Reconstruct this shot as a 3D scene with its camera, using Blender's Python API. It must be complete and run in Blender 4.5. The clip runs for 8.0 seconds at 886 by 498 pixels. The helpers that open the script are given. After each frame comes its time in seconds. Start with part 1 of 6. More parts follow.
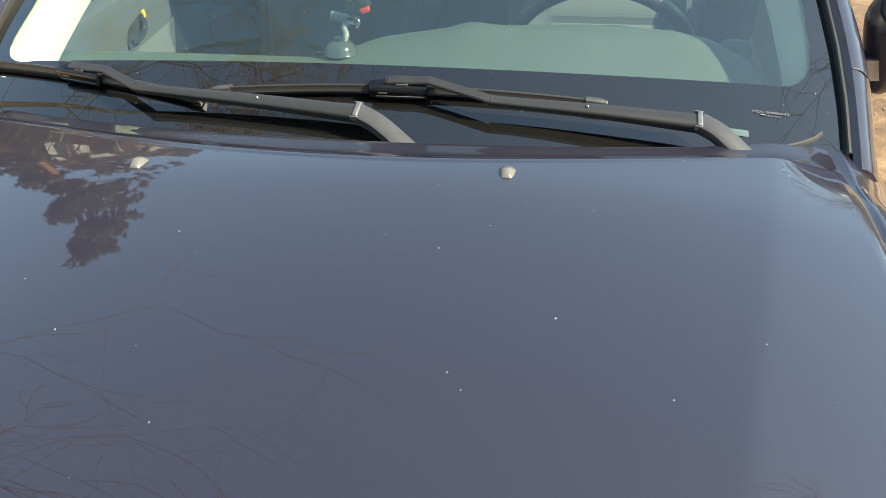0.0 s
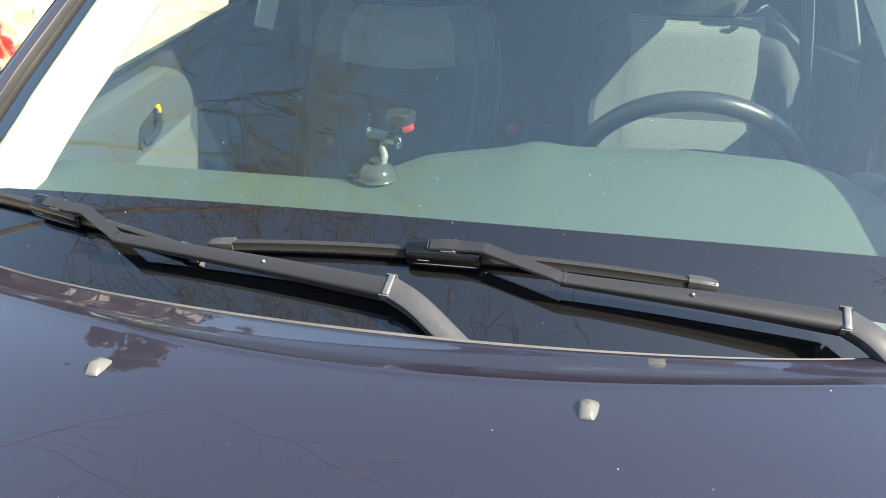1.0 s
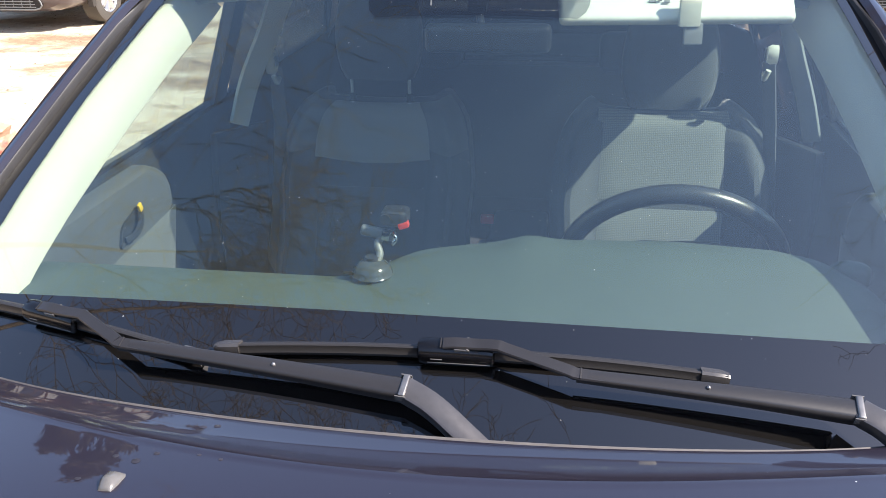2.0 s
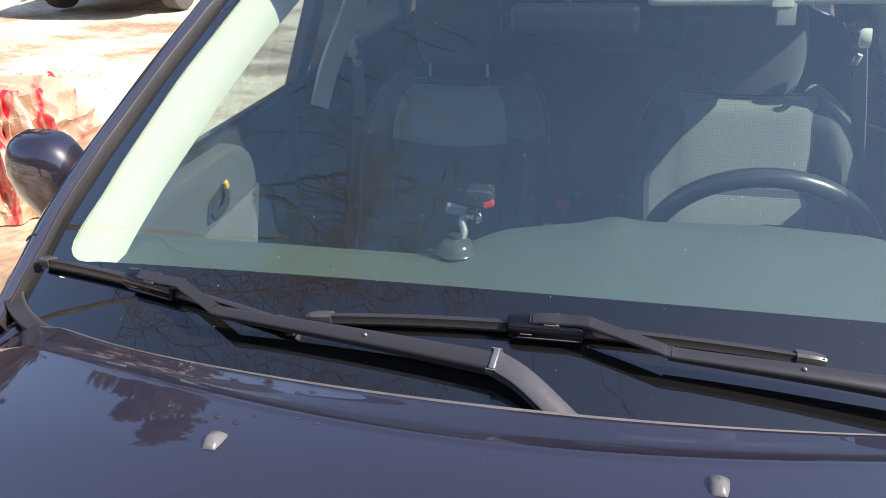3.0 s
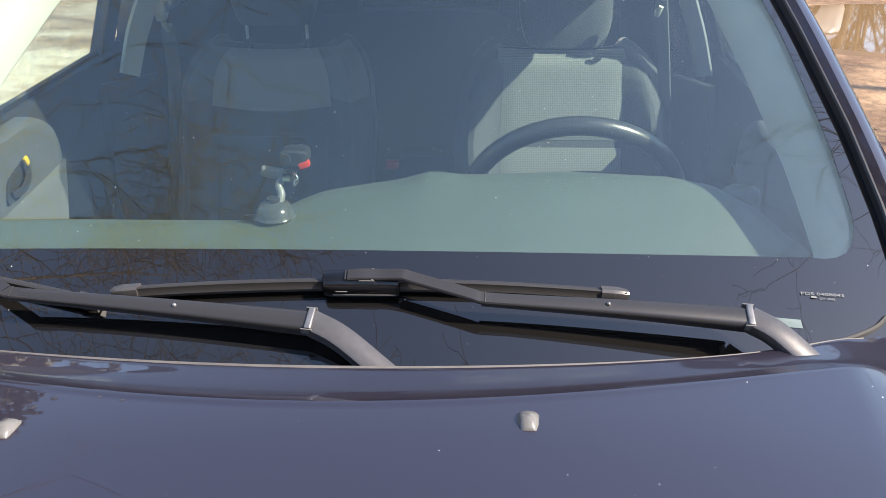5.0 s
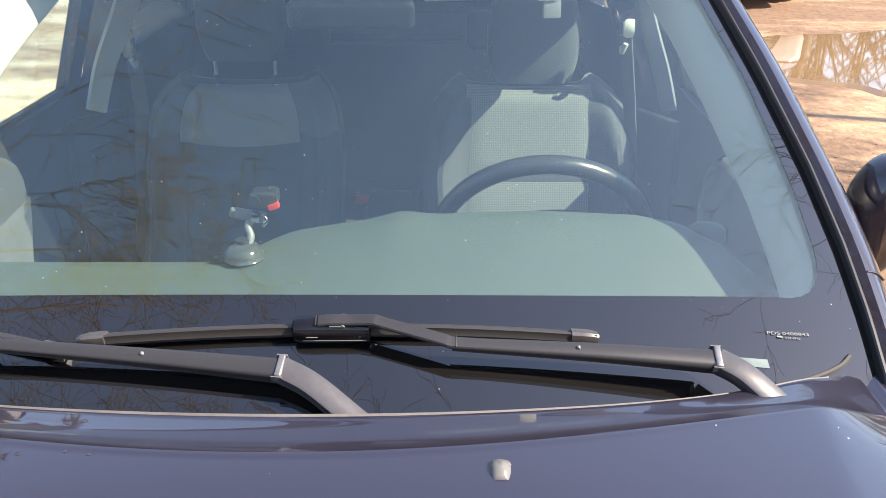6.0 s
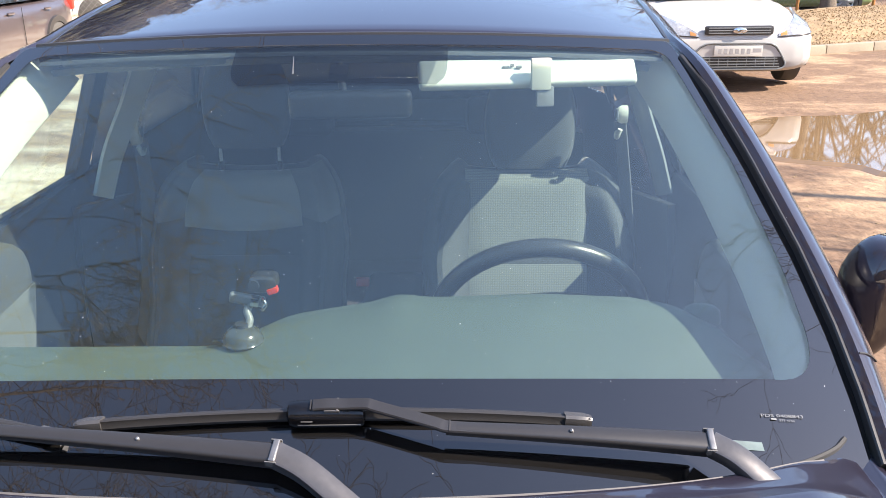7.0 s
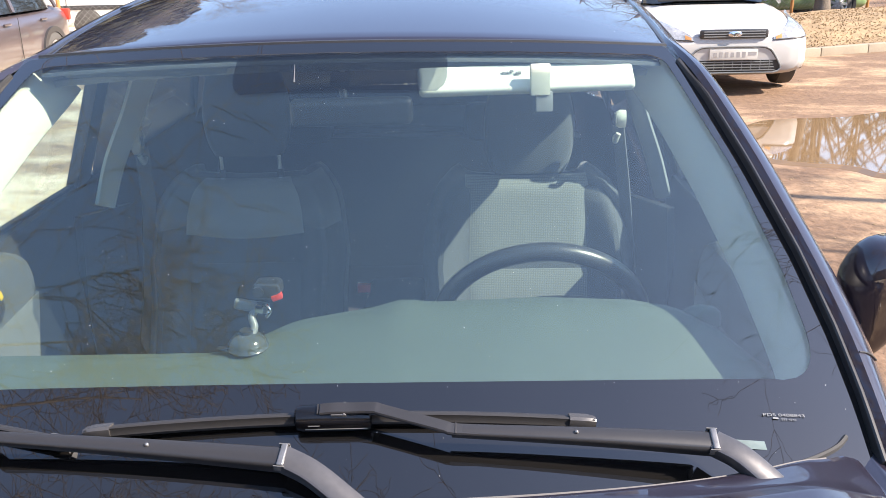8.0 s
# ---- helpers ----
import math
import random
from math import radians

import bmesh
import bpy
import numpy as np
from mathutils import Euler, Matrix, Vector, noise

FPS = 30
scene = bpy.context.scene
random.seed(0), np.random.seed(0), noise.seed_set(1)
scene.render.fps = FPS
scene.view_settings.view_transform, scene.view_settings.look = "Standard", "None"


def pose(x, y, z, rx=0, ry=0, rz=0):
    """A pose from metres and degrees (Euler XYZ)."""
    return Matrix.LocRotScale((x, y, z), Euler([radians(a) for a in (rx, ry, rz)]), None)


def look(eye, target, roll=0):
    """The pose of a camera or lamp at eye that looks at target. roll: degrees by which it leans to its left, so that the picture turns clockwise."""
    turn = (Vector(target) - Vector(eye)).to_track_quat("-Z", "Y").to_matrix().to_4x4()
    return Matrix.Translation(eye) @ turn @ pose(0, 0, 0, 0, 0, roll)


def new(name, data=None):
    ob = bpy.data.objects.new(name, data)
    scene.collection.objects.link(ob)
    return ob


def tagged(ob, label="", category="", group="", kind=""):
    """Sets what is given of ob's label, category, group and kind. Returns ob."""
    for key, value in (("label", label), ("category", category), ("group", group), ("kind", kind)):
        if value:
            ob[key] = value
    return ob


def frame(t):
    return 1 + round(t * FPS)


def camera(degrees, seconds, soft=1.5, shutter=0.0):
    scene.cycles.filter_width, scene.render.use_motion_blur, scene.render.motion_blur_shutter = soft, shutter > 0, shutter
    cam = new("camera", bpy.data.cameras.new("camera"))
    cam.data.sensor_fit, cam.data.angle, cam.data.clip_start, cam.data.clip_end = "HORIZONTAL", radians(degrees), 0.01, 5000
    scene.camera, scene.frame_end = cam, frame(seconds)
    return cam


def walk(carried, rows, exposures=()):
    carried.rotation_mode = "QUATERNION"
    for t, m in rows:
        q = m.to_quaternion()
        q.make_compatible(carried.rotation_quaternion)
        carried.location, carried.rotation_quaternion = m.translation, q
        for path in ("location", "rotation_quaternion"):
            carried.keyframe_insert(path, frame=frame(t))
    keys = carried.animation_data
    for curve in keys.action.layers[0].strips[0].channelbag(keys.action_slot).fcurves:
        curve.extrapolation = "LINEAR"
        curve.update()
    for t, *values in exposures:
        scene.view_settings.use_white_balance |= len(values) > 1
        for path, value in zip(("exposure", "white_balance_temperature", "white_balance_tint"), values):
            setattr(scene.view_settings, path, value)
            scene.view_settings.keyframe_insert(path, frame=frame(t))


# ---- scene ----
cam = camera(54.1, 8.0, soft=0.85)
PATH = [
    (0, (0.3124, -0.9731, 1.5224), (0.0316, 0.7124, 0.4831), -1.21),
    (0.3, (0.271, -0.838, 1.521), (0.105, 0.816, 0.408), 1.1),
    (0.5, (0.2717, -0.7506, 1.5327), (0.0643, 0.9159, 0.4466), 0.73),
    (0.7, (0.254, -0.675, 1.548), (-0.065, 0.994, 0.493), -0.6),
    (1, (0.2474, -0.6158, 1.5519), (-0.1504, 1.085, 0.5776), -1.41),
    (1.2, (0.2263, -0.6103, 1.5708), (-0.1463, 1.1267, 0.652), -1.99),
    (2.3, (0.1599, -0.6345, 1.565), (-0.1241, 1.1803, 0.7738), -0.53),
    (2.5, (0.1489, -0.6399, 1.5625), (-0.1805, 1.1635, 0.7629), -0.62),
    (3, (0.1409, -0.6472, 1.5555), (-0.29, 1.1263, 0.7375), -1.49),
    (3.5, (0.1421, -0.6424, 1.5519), (-0.2755, 1.1182, 0.6999), -1.62),
    (4, (0.1383, -0.6398, 1.5486), (-0.26, 1.1186, 0.6829), -1.54),
    (4.5, (0.1692, -0.6357, 1.539), (-0.1145, 1.1389, 0.6614), -1.59),
    (4.7, (0.1823, -0.6366, 1.5356), (0.0082, 1.1493, 0.6522), -0.92),
    (5.8, (0.1873, -0.6329, 1.5414), (0.1575, 1.1554, 0.6463), -0.31),
    (6, (0.1848, -0.6294, 1.5569), (0.1648, 1.1877, 0.7215), -0.15),
    (6.2, (0.193, -0.638, 1.574), (0.138, 1.215, 0.823), -0.9),
    (6.5, (0.1966, -0.6404, 1.5715), (0.1437, 1.24, 0.8923), -0.98),
    (7, (0.2001, -0.6453, 1.5693), (0.1663, 1.2407, 0.9045), -0.59),
    (7.5, (0.197, -0.6505, 1.5709), (0.1571, 1.2377, 0.9127), -0.90),
    (8, (0.193, -0.6571, 1.5714), (0.1644, 1.2336, 0.9199), -1.17),
]
walk(cam, [(t, look(eye, target, roll)) for t, eye, target, roll in PATH], exposures=[(0.0, 1.5, 7900, -2), (0.5, 1.64, 7800, -2), (1.0, 1.66, 7400, 5), (1.6, 1.28, 6900, 13), (2.5, 1.08, 6650, 18), (3.5, 0.95, 6700, 16), (4.0, 0.96, 6800, 15), (4.7, 1.15, 7000, 14), (5.8, 1.67, 7400, 15), (6.1, 1.64, 7350, 16), (6.5, 1.50, 6950, 16), (8.0, 1.45, 6900, 16)])

# ---- world and sun ----
SUN_AZ, SUN_EL = radians(107), radians(41)
world = bpy.data.worlds.new("sky")
world.use_nodes = True
scene.world = world
wn = world.node_tree.nodes
sky = wn.new("ShaderNodeTexSky")
sky.sky_type, sky.sun_disc = "NISHITA", False
sky.sun_elevation, sky.sun_rotation = SUN_EL, SUN_AZ
sky.air_density, sky.dust_density, sky.ozone_density = 1.0, 0.6, 2.2
world.node_tree.links.new(sky.outputs[0], wn["Background"].inputs["Color"])
wn["Background"].inputs["Strength"].default_value = 0.17
sun_data = bpy.data.lights.new("sun", "SUN")
sun_data.energy, sun_data.angle, sun_data.color = 5.0, radians(0.5), (1.0, 0.95, 0.86)
sun = new("sun", sun_data)
SUN_DIR = Vector((math.sin(SUN_AZ) * math.cos(SUN_EL), math.cos(SUN_AZ) * math.cos(SUN_EL), math.sin(SUN_EL)))
sun.matrix_world = look(SUN_DIR * 50, (0, 0, 0))


# ---- materials ----
def material(name, base, rough=0.5, metal=0.0, vary=0.15, scale=4.0, fine=60.0, bump=0.1, coat=0.0, coat_rough=0.05, sheen=0.0, dust=0.0, specks=0.0, speck_scale=22.0, rnd=0.0, spec=0.5, dist=0.004, coat_ior=1.5):
    """A surface with two scales of variation, grain relief and, if wanted, dust and small specks."""
    m = bpy.data.materials.new(name)
    m.use_nodes = True
    nt, n = m.node_tree, m.node_tree.nodes
    link = nt.links.new
    p = n["Principled BSDF"]
    co = n.new("ShaderNodeTexCoord").outputs["Object"]

    def tex(s, detail=4.0):
        t = n.new("ShaderNodeTexNoise")
        t.inputs["Scale"].default_value, t.inputs["Detail"].default_value = s, detail
        link(co, t.inputs["Vector"])
        return t.outputs["Fac"]

    def math_(op, a, b, c=None):
        k = n.new("ShaderNodeMath")
        k.operation = op
        for i, v in enumerate((a, b, c)):
            if v is None:
                continue
            if isinstance(v, (int, float)):
                k.inputs[i].default_value = v
            else:
                link(v, k.inputs[i])
        return k.outputs[0]

    big, small = tex(scale), tex(fine, 3.0)
    mixed = math_("ADD", math_("MULTIPLY", big, 0.65), math_("MULTIPLY", small, 0.35))
    if rnd:
        info = n.new("ShaderNodeObjectInfo")
        mixed = math_("ADD", mixed, math_("MULTIPLY", math_("SUBTRACT", info.outputs["Random"], 0.5), rnd))
    ramp = n.new("ShaderNodeValToRGB")
    ramp.color_ramp.elements[0].position, ramp.color_ramp.elements[1].position = 0.28, 0.72
    ramp.color_ramp.elements[0].color = (*[c * (1 - vary) for c in base], 1)
    ramp.color_ramp.elements[1].color = (*[min(1, c * (1 + vary)) for c in base], 1)
    link(mixed, ramp.inputs["Fac"])
    colour = ramp.outputs["Color"]

    def over(col, fac, rgb):
        mx = n.new("ShaderNodeMixRGB")
        mx.inputs["Color2"].default_value = (*rgb, 1)
        link(col, mx.inputs["Color1"])
        link(fac, mx.inputs["Fac"])
        return mx.outputs["Color"]

    rough_out = None
    if dust:
        fac = math_("MULTIPLY", math_("ADD", tex(scale * 0.7), 0.35), dust)
        colour = over(colour, fac, (0.32, 0.29, 0.25))
    if specks:
        v = n.new("ShaderNodeTexVoronoi")
        v.inputs["Scale"].default_value = speck_scale
        link(co, v.inputs["Vector"])
        sep = n.new("ShaderNodeSeparateColor")
        link(v.outputs["Color"], sep.inputs["Color"])
        size = math_("MULTIPLY", sep.outputs["Red"], specks)
        dot = math_("MULTIPLY", math_("LESS_THAN", v.outputs["Distance"], size), math_("GREATER_THAN", sep.outputs["Green"], 0.5))
        colour = over(colour, dot, (0.6, 0.6, 0.58))
    link(colour, p.inputs["Base Color"])
    r = math_("MULTIPLY_ADD", small, 0.2 * rough, rough * 0.9)
    link(r, p.inputs["Roughness"])
    p.inputs["Metallic"].default_value = metal
    p.inputs["Specular IOR Level"].default_value = spec
    p.inputs["Coat Weight"].default_value, p.inputs["Coat Roughness"].default_value = coat, coat_rough
    p.inputs["Coat IOR"].default_value = coat_ior
    p.inputs["Sheen Weight"].default_value = sheen
    if bump:
        b = n.new("ShaderNodeBump")
        b.inputs["Strength"].default_value, b.inputs["Distance"].default_value = bump, dist
        link(small, b.inputs["Height"])
        link(b.outputs["Normal"], p.inputs["Normal"])
    return m


def glass_material(name, tint, dusty=0.05, specks=0.0, gloss_base=0.045, film=(0.55, 0.56, 0.54)):
    """A clear pane: tinted passage, gloss by the angle, a thin film of dust."""
    m = bpy.data.materials.new(name)
    m.use_nodes = True
    nt, n = m.node_tree, m.node_tree.nodes
    link = nt.links.new
    n.remove(n["Principled BSDF"])
    out = n["Material Output"]
    clear, gloss, dirt = n.new("ShaderNodeBsdfTransparent"), n.new("ShaderNodeBsdfGlossy"), n.new("ShaderNodeBsdfDiffuse")
    clear.inputs["Color"].default_value = (*tint, 1)
    gloss.inputs["Roughness"].default_value = 0.0
    dirt.inputs["Color"].default_value = (*film, 1)
    lw = n.new("ShaderNodeLayerWeight")
    lw.inputs["Blend"].default_value = 0.5
    power = n.new("ShaderNodeMath")
    power.operation = "POWER"
    power.inputs[1].default_value = 5.0
    link(lw.outputs["Facing"], power.inputs[0])
    fres = n.new("ShaderNodeMath")
    fres.operation = "MULTIPLY_ADD"
    fres.inputs[1].default_value, fres.inputs[2].default_value = (0.9 if gloss_base else 0.0), gloss_base
    link(power.outputs[0], fres.inputs[0])
    co = n.new("ShaderNodeTexCoord").outputs["Object"]
    t = n.new("ShaderNodeTexNoise")
    t.inputs["Scale"].default_value, t.inputs["Detail"].default_value = 3.0, 6.0
    link(co, t.inputs["Vector"])
    cover = n.new("ShaderNodeMath")
    cover.operation = "MULTIPLY"
    cover.inputs[1].default_value = dusty * 2
    link(t.outputs["Fac"], cover.inputs[0])
    fac = cover.outputs[0]
    if specks:
        v = n.new("ShaderNodeTexVoronoi")
        v.inputs["Scale"].default_value = 84.0
        link(co, v.inputs["Vector"])
        sep = n.new("ShaderNodeSeparateColor")
        link(v.outputs["Color"], sep.inputs["Color"])
        sz = n.new("ShaderNodeMath")
        sz.operation = "MULTIPLY"
        sz.inputs[1].default_value = specks
        link(sep.outputs["Red"], sz.inputs[0])
        less = n.new("ShaderNodeMath")
        less.operation = "LESS_THAN"
        link(v.outputs["Distance"], less.inputs[0])
        link(sz.outputs[0], less.inputs[1])
        few = n.new("ShaderNodeMath")
        few.operation = "GREATER_THAN"
        few.inputs[1].default_value = 0.4
        link(sep.outputs["Green"], few.inputs[0])
        dot = n.new("ShaderNodeMath")
        dot.operation = "MULTIPLY"
        link(less.outputs[0], dot.inputs[0])
        link(few.outputs[0], dot.inputs[1])
        both = n.new("ShaderNodeMath")
        both.operation = "MAXIMUM"
        link(fac, both.inputs[0])
        link(dot.outputs[0], both.inputs[1])
        fac = both.outputs[0]
    mix1, mix2 = n.new("ShaderNodeMixShader"), n.new("ShaderNodeMixShader")
    link(fac, mix1.inputs[0])
    link(clear.outputs[0], mix1.inputs[1])
    link(dirt.outputs[0], mix1.inputs[2])
    link(fres.outputs[0], mix2.inputs[0])
    link(mix1.outputs[0], mix2.inputs[1])
    link(gloss.outputs[0], mix2.inputs[2])
    link(mix2.outputs[0], out.inputs["Surface"])
    return m


NAVY = material("navy_paint", (0.013, 0.0105, 0.02), rough=0.35, vary=0.1, scale=1.5, fine=900, bump=0.0, coat=1.0, coat_rough=0.0, coat_ior=1.72, dust=0.016, specks=0.05, speck_scale=52, spec=0.2)
BLACK_PLASTIC = material("black_plastic", (0.018, 0.018, 0.02), rough=0.42, vary=0.2, fine=300, bump=0.15, dust=0.06, dist=0.0006)
WIPER_BLACK = material("satin_black_metal", (0.016, 0.0155, 0.017), rough=0.33, vary=0.15, fine=220, bump=0.05, dust=0.03, dist=0.0004, spec=0.55)
RUBBER = material("rubber", (0.016, 0.015, 0.015), rough=0.36, vary=0.25, fine=150, bump=0.06, dust=0.04, dist=0.0006)
MOULDING = material("black_rubber_moulding", (0.009, 0.0085, 0.0085), rough=0.35, vary=0.2, scale=20, fine=150, bump=0.04, dust=0.05, dist=0.0004)
CAP_PLASTIC = material("satin_cap_plastic", (0.05, 0.047, 0.046), rough=0.24, vary=0.15, fine=200, bump=0.03, dust=0.03, dist=0.0004, spec=0.7)
SEAL = material("dusty_grey_seal", (0.1, 0.093, 0.09), rough=0.7, vary=0.3, scale=14, fine=120, bump=0.2, dist=0.001)
FRIT = material("black_enamel_band", (0.0012, 0.0012, 0.0016), rough=0.02, vary=0.1, bump=0.0, spec=0.6, coat=1.0, coat_rough=0.0, dust=0.02, specks=0.05, speck_scale=62)
FILM = glass_material("inner_haze", (0.985, 0.99, 0.99), dusty=0.0185, gloss_base=0.0, film=(0.29, 0.52, 0.64))
GLOSS_BLACK = material("gloss_black_plastic", (0.004, 0.004, 0.005), rough=0.22, vary=0.1, bump=0.0)
WORN_METAL = material("worn_black_metal", (0.26, 0.25, 0.24), rough=0.32, metal=0.75, vary=0.3, fine=120, bump=0.1, dist=0.0005)
GLASS = glass_material("windscreen_glass", (0.91, 0.955, 0.92), dusty=0.0022, specks=0.055, gloss_base=0.10)
SENSOR_DOTS = glass_material("sensor_dot_screen", (0.42, 0.44, 0.47), dusty=0.004, gloss_base=0.0)
CORNER_SEAL = material("grey_corner_seal", (0.034, 0.033, 0.032), rough=0.8, vary=0.25, scale=20, fine=150, bump=0.1, dist=0.0006)
REAR_GLASS = glass_material("tinted_rear_glass", (0.2, 0.22, 0.225), dusty=0.01)
SIDE_GLASS = glass_material("side_glass", (0.86, 0.93, 0.9), dusty=0.02)
DASH = material("dash_grey_plastic", (0.072, 0.095, 0.079), rough=0.6, vary=0.08, scale=8, fine=500, bump=0.35, dist=0.0008)
DASH_DARK = material("dark_dash_plastic", (0.03, 0.033, 0.037), rough=0.55, vary=0.1, fine=400, bump=0.3, dist=0.0008)
TRIM_LIGHT = material("light_grey_trim", (0.56, 0.56, 0.48), rough=0.6, vary=0.06, scale=6, fine=400, bump=0.2, dist=0.0006)
TRIM_MID = material("mid_grey_trim", (0.38, 0.39, 0.37), rough=0.6, vary=0.06, scale=6, fine=400, bump=0.2, dist=0.0006)
MIRROR_BACK = material("mirror_back", (0.012, 0.014, 0.017), rough=0.5, vary=0.1, fine=300, bump=0.1, dist=0.0005)
BRIGHT_STEEL = material("bright_steel", (0.8, 0.81, 0.82), rough=0.25, metal=0.25, vary=0.05, bump=0.0)
DOOR_GREY = material("door_card_grey", (0.085, 0.092, 0.097), rough=0.65, vary=0.1, fine=350, bump=0.3, dist=0.0008)
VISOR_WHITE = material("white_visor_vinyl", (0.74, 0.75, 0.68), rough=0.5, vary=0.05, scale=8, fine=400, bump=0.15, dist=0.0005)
# dark base puts the passenger visor's shade into its colour
SHADED_GREY = material("shaded_grey_cloth", (0.13, 0.14, 0.14), rough=0.8, vary=0.06, fine=400, bump=0.2, dist=0.0006)
DOOR_CLOTH = material("door_cloth", (0.112, 0.12, 0.118), rough=0.85, vary=0.12, fine=500, bump=0.4, sheen=0.2, dist=0.001)
HEADLINER = material("headliner_cloth", (0.26, 0.27, 0.265), rough=0.9, vary=0.05, fine=600, bump=0.3, dist=0.0006)
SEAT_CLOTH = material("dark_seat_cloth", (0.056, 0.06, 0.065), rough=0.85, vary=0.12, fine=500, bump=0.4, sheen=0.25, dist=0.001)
PANEL_CLOTH = material("grey_panel_cloth", (0.27, 0.26, 0.245), rough=0.85, vary=0.1, fine=500, bump=0.4, sheen=0.25, dist=0.001)
WING_CLOTH = material("grey_wing_cloth", (0.12, 0.122, 0.12), rough=0.85, vary=0.1, fine=500, bump=0.4, sheen=0.25, dist=0.001)
HEAD_METAL = material("satin_cast_metal", (0.085, 0.08, 0.08), rough=0.3, metal=0.45, vary=0.2, fine=150, bump=0.06, dust=0.03, dist=0.0004, spec=0.8)
LEATHER = material("black_leather", (0.03, 0.031, 0.033), rough=0.3, vary=0.15, fine=260, bump=0.15, dist=0.0004, spec=0.8)
CARPET = material("dark_carpet", (0.03, 0.03, 0.033), rough=0.95, vary=0.2, fine=300, bump=0.5)
BELT = material("belt_webbing", (0.13, 0.135, 0.14), rough=0.75, vary=0.1, fine=500, bump=0.2)
CHROME = material("chrome", (0.75, 0.76, 0.78), rough=0.12, metal=1.0, vary=0.05, bump=0.0)
NOZZLE = material("silver_grey_plastic", (0.11, 0.107, 0.104), rough=0.2, vary=0.12, fine=200, bump=0.05, dust=0.1)
CUP_RUBBER = material("glossy_grey_rubber", (0.055, 0.062, 0.06), rough=0.16, vary=0.15, scale=30, bump=0.0, spec=0.7)
DROP_STAIN = material("dried_drop", (0.03, 0.028, 0.036), rough=0.5, vary=0.3, scale=80, bump=0.0)
RED_PLASTIC = material("red_plastic", (0.62, 0.05, 0.03), rough=0.4, vary=0.1)
YELLOW = material("yellow_plastic", (0.75, 0.5, 0.03), rough=0.45, vary=0.05)
GREY_PLASTIC = material("grey_plastic", (0.2, 0.21, 0.21), rough=0.35, vary=0.1)
MIRROR = material("mirror_glass", (0.85, 0.86, 0.87), rough=0.03, metal=1.0, vary=0.02, bump=0.0)
SPECK = material("dried_speck", (0.3, 0.32, 0.33), rough=0.7, vary=0.3, scale=60, bump=0.0)
PRINT = material("white_print", (0.105, 0.11, 0.115), rough=0.5, vary=0.05, bump=0.0)
STICKER = material("pale_teal_sticker", (0.05, 0.085, 0.085), rough=0.4, vary=0.25, scale=30)
SILVER = material("silver_paint", (0.46, 0.45, 0.43), rough=0.3, metal=0.0, vary=0.05, fine=700, bump=0.0, coat=0.3, dust=0.12, spec=0.3)
BROWN_PAINT = material("dark_plum_paint", (0.045, 0.03, 0.035), rough=0.3, vary=0.12, fine=700, bump=0.0, coat=0.9, dust=0.12)
WHITE_PAINT = material("white_paint", (0.76, 0.76, 0.74), rough=0.35, vary=0.06, fine=300, bump=0.0, coat=0.4, dust=0.08)
GREEN_PAINT = material("green_paint", (0.2, 0.3, 0.13), rough=0.35, vary=0.08, fine=300, bump=0.0, coat=0.5, dust=0.08)
CAR_GLASS = material("dark_car_glass", (0.015, 0.018, 0.02), rough=0.04, vary=0.05, bump=0.0, spec=0.6)
LAMP_GLASS = material("headlamp_plastic", (0.34, 0.34, 0.34), rough=0.12, metal=0.3, vary=0.5, scale=18, bump=0.0, coat=1.0)
TYRE = material("tyre", (0.022, 0.021, 0.02), rough=0.8, vary=0.3, fine=90, bump=0.4, dust=0.2)
ALLOY = material("alloy", (0.55, 0.55, 0.56), rough=0.3, metal=0.8, vary=0.1)
PLATE = material("number_plate", (0.5, 0.48, 0.44), rough=0.4, vary=0.08)
PLATE_INK = material("plate_ink", (0.3, 0.29, 0.28), rough=0.5, vary=0.1)
BARK = material("grey_bark", (0.15, 0.118, 0.088), rough=0.9, vary=0.4, scale=6, fine=40, bump=0.8, dist=0.02)
PINE_BARK = material("orange_pine_bark", (0.26, 0.13, 0.065), rough=0.9, vary=0.4, scale=4, fine=30, bump=0.8, dist=0.02)
NEEDLES = material("pine_needles", (0.062, 0.052, 0.02), rough=0.7, vary=0.5, scale=1.2, fine=15, bump=0.0, rnd=0.2)
LITTER = material("dry_leaves", (0.27, 0.185, 0.10), rough=0.9, vary=0.45, scale=3, fine=40, bump=0.3)
KERB_STONE = material("concrete_kerb", (0.28, 0.23, 0.165), rough=0.85, vary=0.2, scale=3, fine=40, bump=0.4)
WIRE = material("galvanised_wire", (0.3, 0.3, 0.29), rough=0.5, metal=0.6, vary=0.1)
RUST = material("rusty_orange_post", (0.42, 0.19, 0.06), rough=0.8, vary=0.3, fine=60, bump=0.3)
FACADE = material("pale_panel_facade", (0.36, 0.34, 0.3), rough=0.85, vary=0.1, scale=0.4, fine=6, bump=0.2)
BRICK_RED = material("red_brick_facade", (0.07, 0.045, 0.038), rough=0.85, vary=0.25, scale=0.4, fine=6, bump=0.2)
BRICK_OCHRE = material("ochre_facade", (0.35, 0.24, 0.12), rough=0.85, vary=0.25, scale=0.4, fine=6, bump=0.2)
WINDOW_DARK = material("far_window", (0.03, 0.035, 0.04), rough=0.08, vary=0.2, bump=0.0)


